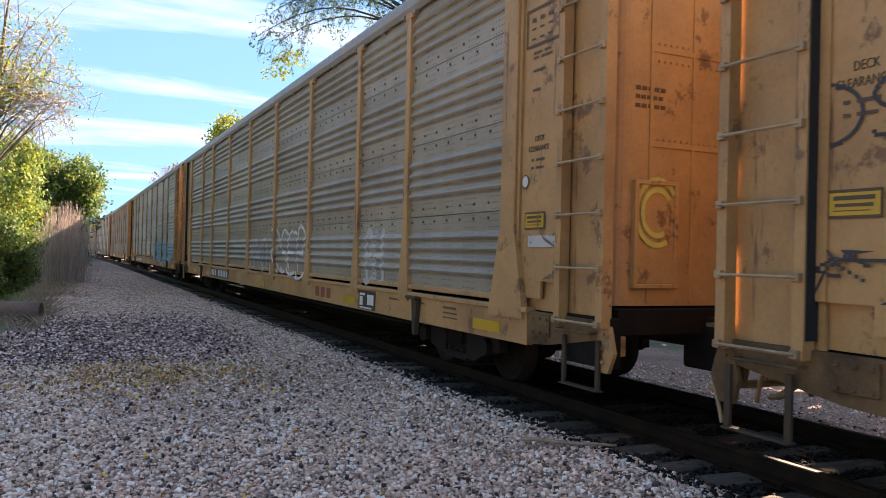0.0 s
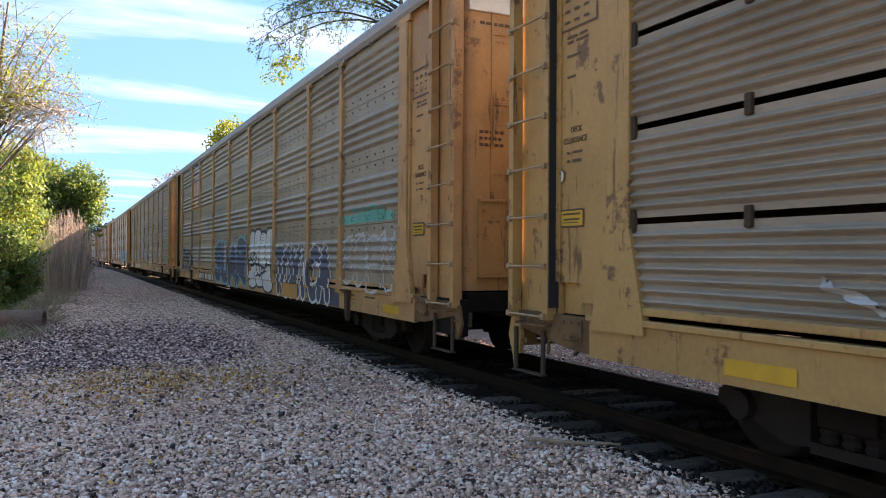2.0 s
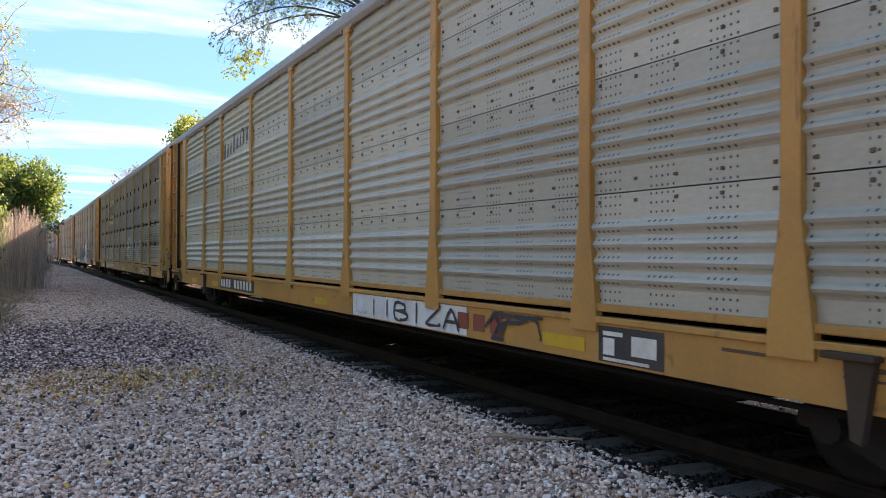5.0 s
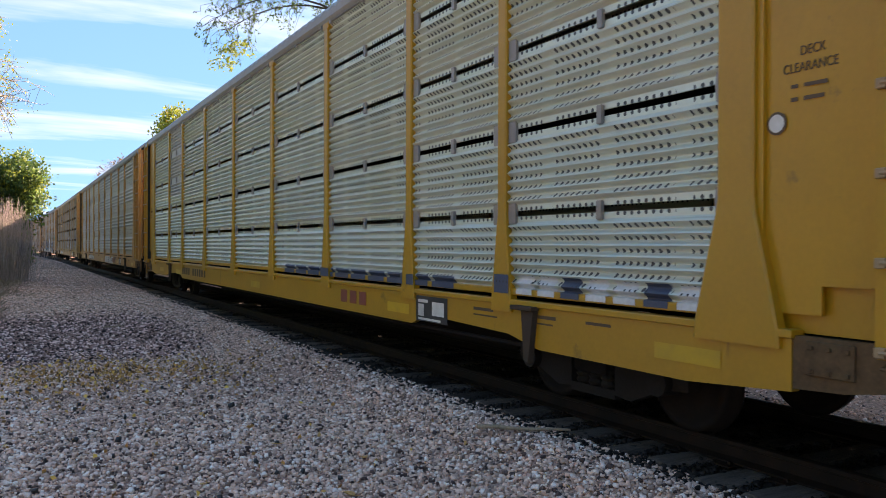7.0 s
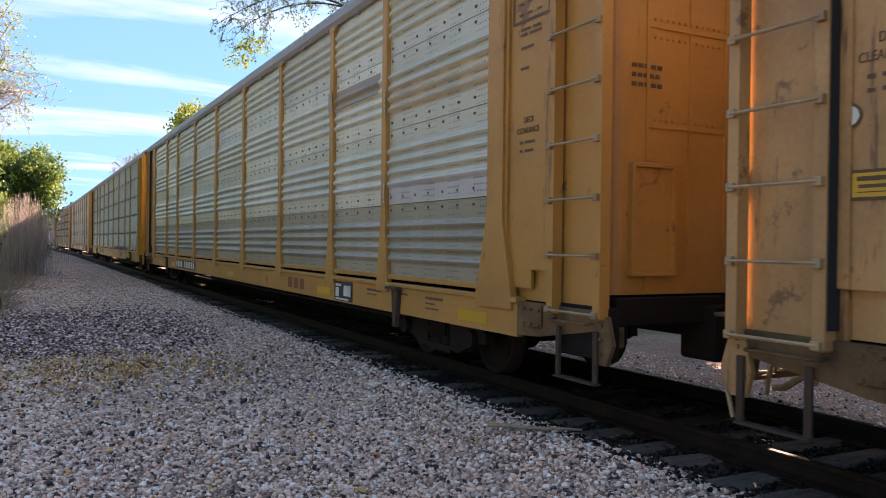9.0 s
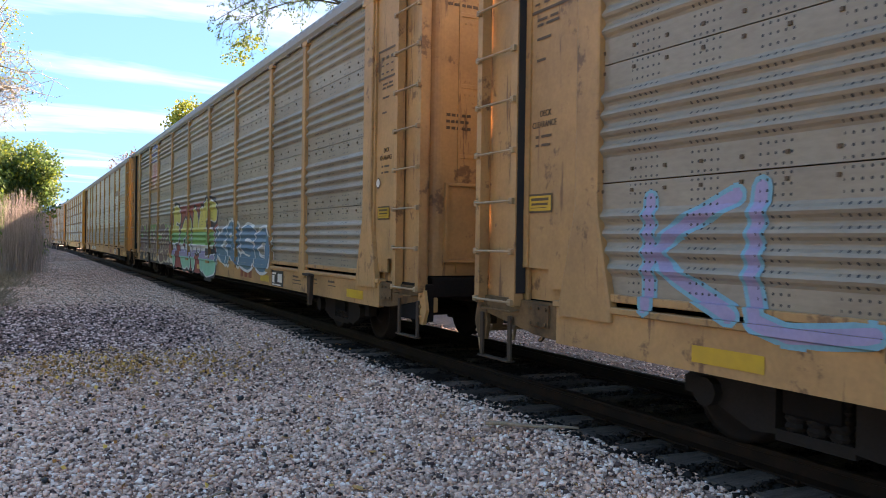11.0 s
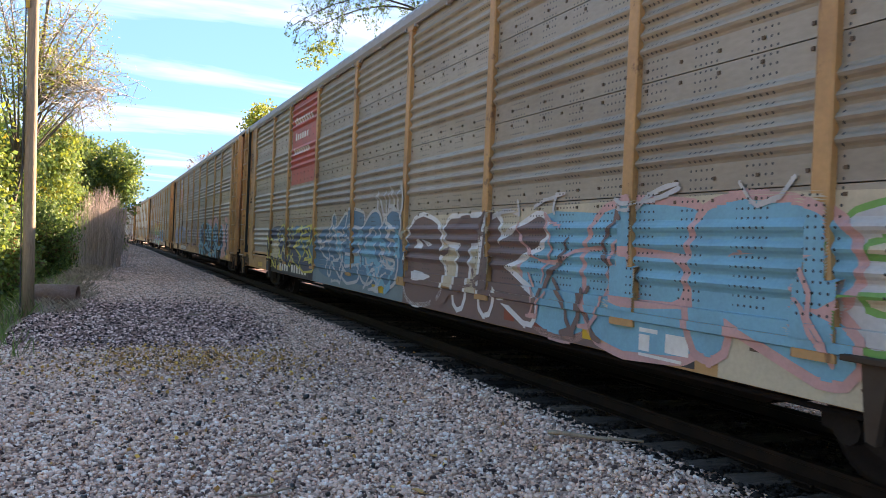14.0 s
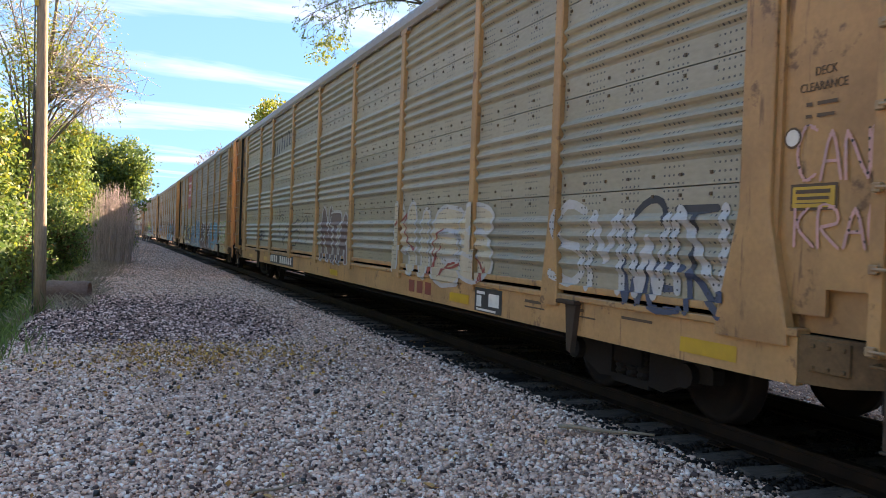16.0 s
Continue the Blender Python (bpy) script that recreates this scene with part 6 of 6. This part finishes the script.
# trees beyond the train
def hanging_tree(x, y, seed):
    """A tree rooted beyond the train whose limbs arch over towards the line and droop in fine twigs."""
    r = random.Random(seed)
    rs = np.random.default_rng(seed)
    t = thing("bare_tree", "half-bare tree with drooping fine twigs above the train", "tree", m=pose(x, y, ground_z(x, y) - 0.1))
    b = Build()
    b.tube([(0, 0, 0), (0.1, 0, 4), (-0.1, 0.1, 8), (-0.5, 0, 12), (-0.9, 0, 16.5)], 0.3, 9, 0.12)
    part("trunk", b.mesh("trunk", True), M_BARK, t)
    limbs, fine = Build(), Build()
    leafy = []
    for k in range(13):
        z = r.uniform(11.5, 16.5)
        reach = r.uniform(5.0, 8.8) if z > 12.6 else r.uniform(3.5, 5.5)
        path = []
        side = r.uniform(-2.5, 2.5)
        drop = r.uniform(0.6, 2.4)
        for i in range(9):
            q = i / 8
            path.append(Vector((-0.6 - reach * q + 0.12 * math.sin(7 * q + k), side * q + 0.15 * math.sin(5 * q + 2 * k), z + 1.5 * math.sin(2.2 * q) - drop * q * q * 1.3)))
        limbs.tube(path, 0.075, 5, 0.012)
        for _ in range(46):
            i = min(7, int(8 * r.random() ** 0.7))
            p = path[i].lerp(path[i + 1], r.random())
            d = Vector((r.gauss(-0.45, 0.6), r.gauss(0, 0.7), r.gauss(-0.05, 0.5))).normalized()
            n = r.uniform(0.5, 1.7)
            q1 = p + d * n * 0.5
            q2 = q1 + d * n * 0.35 + Vector((0, 0, -0.25 * n))
            q3 = q2 + Vector((r.gauss(-0.05, 0.12), r.gauss(0, 0.12), -r.uniform(0.1, 0.5) * n))
            fine.tube([p, q1, q2, q3], 0.014, 3, 0.005)
            for _ in range(5):
                g = (q1 if r.random() < 0.4 else q2).lerp(q3, r.random())
                e = g + Vector((r.gauss(-0.06, 0.22), r.gauss(0, 0.22), r.gauss(-0.16, 0.16)))
                fine.tube([g, e], 0.007, 3, 0.004)
                leafy += [tuple(g.lerp(e, r.random()) + Vector((r.gauss(0, 0.03), r.gauss(0, 0.03), -0.03))) for _ in range(2)]
    part("branching", limbs.mesh("branching", True), M_DTWIG, t)
    part("twig_spray", fine.mesh("twig_spray"), M_DTWIG, t)["kind"] = "stuff"
    part("crown", quads_mesh("crown", leafy, (0.05, 0.11), rs), M_LEAF["deep"], t)
    pts, _ = crown_points([(-7.6, 0, 11.5, 0.55, 0.6, 0.6), (-6.9, 0.2, 12.1, 0.5, 0.5, 0.35)], 420, rs, 0.16)
    part("crown", quads_mesh("crown", pts, (0.07, 0.13), rs), M_LEAF["lime"], t, label="yellowing leaves at the tip of a limb")


hanging_tree(17.2, 40, 15)
tree("tree", "tree with a yellow-green crown behind the train", 12.9, 70, [(0, 0, 12.6, 1.5, 1.6, 1.3), (-0.7, 0, 11.5, 1.4, 1.5, 1.2), (0.9, 0, 11.0, 1.8, 1.7, 1.5)], [("lime", 4200, None), ("yellow", 500, None)], 0.2, (0.12, 0.22), 16)
tree("bare_tree", "thin bare tree rising behind the train", 12.2, 104, [(0, 0, 11.6, 1.8, 2, 1.2), (-2, 0, 10.6, 1.5, 2, 1.0)], [("brown", 350, None)], 0.2, (0.1, 0.18), 17, (0, 0), 20, 14)
# dense row hidden by the train, added to keep sun off gaps and track
for k, (x, y, h) in enumerate([(17.5, -18, 13.5), (18, -9, 14), (17.5, -1, 13.5), (18, 7, 14), (17.5, 15, 13.5), (18, 23, 13), (18.5, 31, 12.5), (19, 40, 12), (19.5, 50, 11.5), (20, 62, 11), (21, 76, 11), (21, 90, 11)]):
    tree("tree", "broad dense green tree beyond the track, added to block the sun", x, y, blob_heap(8.5, 9.5, h, 14, 80 + k, 0.12), [("green", 4200, None), ("deep", 2600, None), ("lime", 1200, None)], 0.25, (0.26, 0.52), 90 + k, limbs=10, clump=0.55)

# dry stalks at the edge of the gravel
rs = np.random.default_rng(31)
reed = Build()
r = random.Random(31)
for _ in range(620):
    x, y = r.gauss(0, 0.42), r.gauss(0, 0.75)
    h = r.uniform(1.6, 4.0) * (1 - 0.25 * abs(x))
    l = Vector((x * 0.35 + r.gauss(0, 0.12), r.gauss(0, 0.2), h))
    p = Vector((x, y, 0))
    reed.tube([p, p + l * 0.5 + Vector((r.gauss(0, 0.04), 0, 0)), p + l], 0.010, 3, 0.004)
    for _ in range(3):
        g = p + l * r.uniform(0.45, 0.95)
        reed.tube([g, g + Vector((r.gauss(0, 0.10), r.gauss(0, 0.10), r.uniform(0.2, 0.5)))], 0.006, 3, 0.004)
t = thing("reed_clump", "tall clump of dry brown stalks", "dry bush", m=pose(-0.05, 41, ground_z(-0.05, 41) - 0.05))
part("stalk_mass", reed.mesh("stalk_mass"), M_REED, t)["kind"] = "stuff"


def tufts(name, label, spots, material, height, count, seed):
    r = random.Random(seed)
    b = Build()
    for x, y in spots:
        z = ground_z(x, y) - 0.02
        for _ in range(count):
            p = Vector((x + r.gauss(0, 0.14), y + r.gauss(0, 0.14), z))
            l = Vector((r.gauss(0, 0.16), r.gauss(0, 0.16), r.uniform(0.5, 1.0) * height))
            w = Vector((l.y, -l.x, 0)).normalized() * 0.008
            b.add([p - w, p + w, p + l * 0.6 + w * 0.7 + Vector((0, 0, 0.03)), p + l * 1.0], [(0, 1, 2), (0, 2, 3)])
    return tagged(part(name, b.mesh(name), material), label, "grass", kind="stuff")


tufts("dry_grass", "dry brown grass along the ditch", [(-1.3 + 0.03 * (y - 18) + r.gauss(0, 0.45), y) for y in (r.uniform(17.5, 46) for _ in range(420))], M_DRY, 0.28, 12, 5)
tufts("green_grass", "green weeds along the ditch", [(-2.4 + r.gauss(0, 0.5), r.uniform(11, 46)) for _ in range(420)], M_LEAF["green"], 0.5, 14, 6)

# fallen leaves: a scatter, and the large ones by themselves
pts = []
for _ in range(1900):
    y = r.gauss(12.4, 0.9) if r.random() < 0.9 else r.uniform(4.5, 12)
    x = r.gauss(1.2, 1.2) if y > 10 else r.uniform(-0.6, 4.0)
    pts.append((x, y, ground_z(x, y) + 0.035))
me = quads_mesh("leaf_litter", pts, (0.02, 0.055), rs, 0.0, 1.3)
tagged(part("leaf_litter", me, M_LEAFY), "yellow and brown fallen leaves on the gravel", "leaves", kind="stuff")


nuts = []
for _ in range(70):
    x, y = r.gauss(0.6, 1.3), r.uniform(5.0, 12.5)
    nuts.append((x, y, ground_z(x, y) + 0.04))
scatter("fallen_nuts", nuts, (0.035, 0.06), M_BLACK, 1.0, "dark fallen nuts strewn on the gravel", "nuts", 8)


def big_leaf(x, y, size, turn):
    b = Build()
    rim = [(0.0, -0.5), (0.3, -0.35), (0.42, 0.0), (0.3, 0.3), (0.0, 0.55), (-0.32, 0.3), (-0.45, 0.0), (-0.28, -0.33)]
    v = [(0, 0, 0.0)] + [(p[0] * size, p[1] * size, 0.18 * size * abs(p[0])) for p in rim] + [(0, 0, -0.004)] + [(p[0] * size, p[1] * size, 0.18 * size * abs(p[0]) - 0.004) for p in rim]
    f = [(0, k + 1, (k + 1) % 8 + 1) for k in range(8)] + [(9, (k + 1) % 8 + 10, k + 10) for k in range(8)] + [(k + 1, k + 10, (k + 1) % 8 + 10, (k + 1) % 8 + 1) for k in range(8)]
    b.add(v, f)
    b.tube([(0, -0.5 * size, 0.0), (0.02, -0.9 * size, 0.01)], 0.003, 4)
    ob = part("fallen_leaf", b, M_LEAFY, m=pose(x, y, ground_z(x, y) + 0.035, 6, 8, turn))
    return tagged(ob, "large yellow fallen leaf on the gravel", "leaf", "large fallen leaves")


for x, y, s, turn in ((2.24, 5.5, 0.10, 20), (2.2, 7.2, 0.08, 80), (1.35, 6.3, 0.08, 140), (2.75, 6.4, 0.06, 200), (1.05, 5.6, 0.07, 30)):
    big_leaf(x, y, s, turn)


def stick(x, y, length, radius, turn, label):
    b = Build()
    q = [(-length / 2 + length * k / 5, 0.012 * math.sin(2.1 * k), radius * 0.9 + 0.006 * math.sin(1.7 * k)) for k in range(6)]
    b.tube(q, radius, 7, radius * 0.55)
    b.tube([q[3], (q[3][0] + 0.06, 0.05, radius + 0.02)], radius * 0.4, 5, radius * 0.2)
    ob = part("stick", b.mesh("stick", True), M_POLE, m=pose(x, y, ground_z(x, y) + 0.03, 0, 0, turn))
    return tagged(ob, label, "stick")


stick(4.12, 5.95, 0.85, 0.022, -38, "weathered grey broken stick on the ballast")
stick(1.15, 5.75, 0.45, 0.012, 18, "thin dark twig on the gravel")
stick(1.9, 17.5, 0.5, 0.014, 35, "dry broken branch on the gravel heap")

# the rusty pipe end in the ditch
b = Build()
for k in range(1):
    ring = lambda rad, xx: [(xx, rad * math.cos(math.tau * i / 20), rad * math.sin(math.tau * i / 20)) for i in range(20)]
    b.loft([ring(0.24, 0.0), ring(0.25, 0.02), ring(0.25, 0.9), ring(0.21, 0.9), ring(0.21, 0.0), ring(0.24, 0.0)], caps=False)
M_RUSTY = mat("rusty_pipe", (0.24, 0.15, 0.12), 0.85, 0.1, 0, RUST, 0.7, 4, 0.2, 30, 0.3)
tagged(part("drain_pipe", b.mesh("drain_pipe", True), M_RUSTY, m=pose(-1.35, 19.9, ground_z(-1.35, 19.9) + 0.28, 0, 0, -12)), "rusty drain pipe end lying in the ditch", "pipe")


# utility poles and wires
def utility_pole(x, y, h, radius, lean, label, top_gear):
    z = ground_z(x, y) - 0.2
    t = thing("utility_pole", label, "utility pole", "utility poles", pose(x, y, z, 0, lean, 0))
    b = Build()
    b.tube([(0, 0, h * k / 6) for k in range(7)], radius, 14, radius * 0.72)
    part("pole", b.mesh("pole", True), M_POLE, t)
    if top_gear:
        g = Build()
        g.tube([(radius + 0.14, -0.1, h - 1.7), (radius + 0.14, -0.1, h - 0.9)], 0.2, 12)
        part("transformer", g.mesh("transformer", True), M_WHITE, t, label="pale grey transformer can")
    else:
        g = Build()
        g.tube([(-radius - 0.01, -0.05, 0.2), (-radius - 0.02, -0.08, 3.0), (-radius - 0.01, -0.05, 6.4), (-radius - 0.07, -0.05, 7.0), (-radius, -0.05, 7.3)], 0.014, 5)
        part("cable", g, M_WIRE, t)
        g = Build()
        g.box(-0.13, -0.06, -radius - 0.012, -radius + 0.03, 6.35, 6.9, 0.008)
        part("marker", g, M_YTAPE, t, label="yellow marker strip")
    return t


utility_pole(-1.34, 17.97, 11.5, 0.12, -1.0, "weathered wooden utility pole at the edge of the gravel", False)
utility_pole(-2.6, 58, 10.5, 0.14, 0, "wooden utility pole with a transformer among the trees", True)
w = thing("overhead_wire", "thin dark overhead wire between the poles", "wire")
for dx, z0, z1 in ((0.0, 10.6, 9.6),):
    b = Build()
    p, q = Vector((-1.25 + dx, 18, z0)), Vector((-2.6 + dx, 58, z1))
    b.tube([p.lerp(q, k / 12) - Vector((0, 0, 3.2 * (k / 12) * (1 - k / 12))) for k in range(13)], 0.012, 4)
    part("wire", b, M_WIRE, w)


def motions():
    for n, car in CARS.items():
        walk(car, [(t, car_pose(n, t)) for t in np.linspace(0, SECONDS, 33)])


motions()
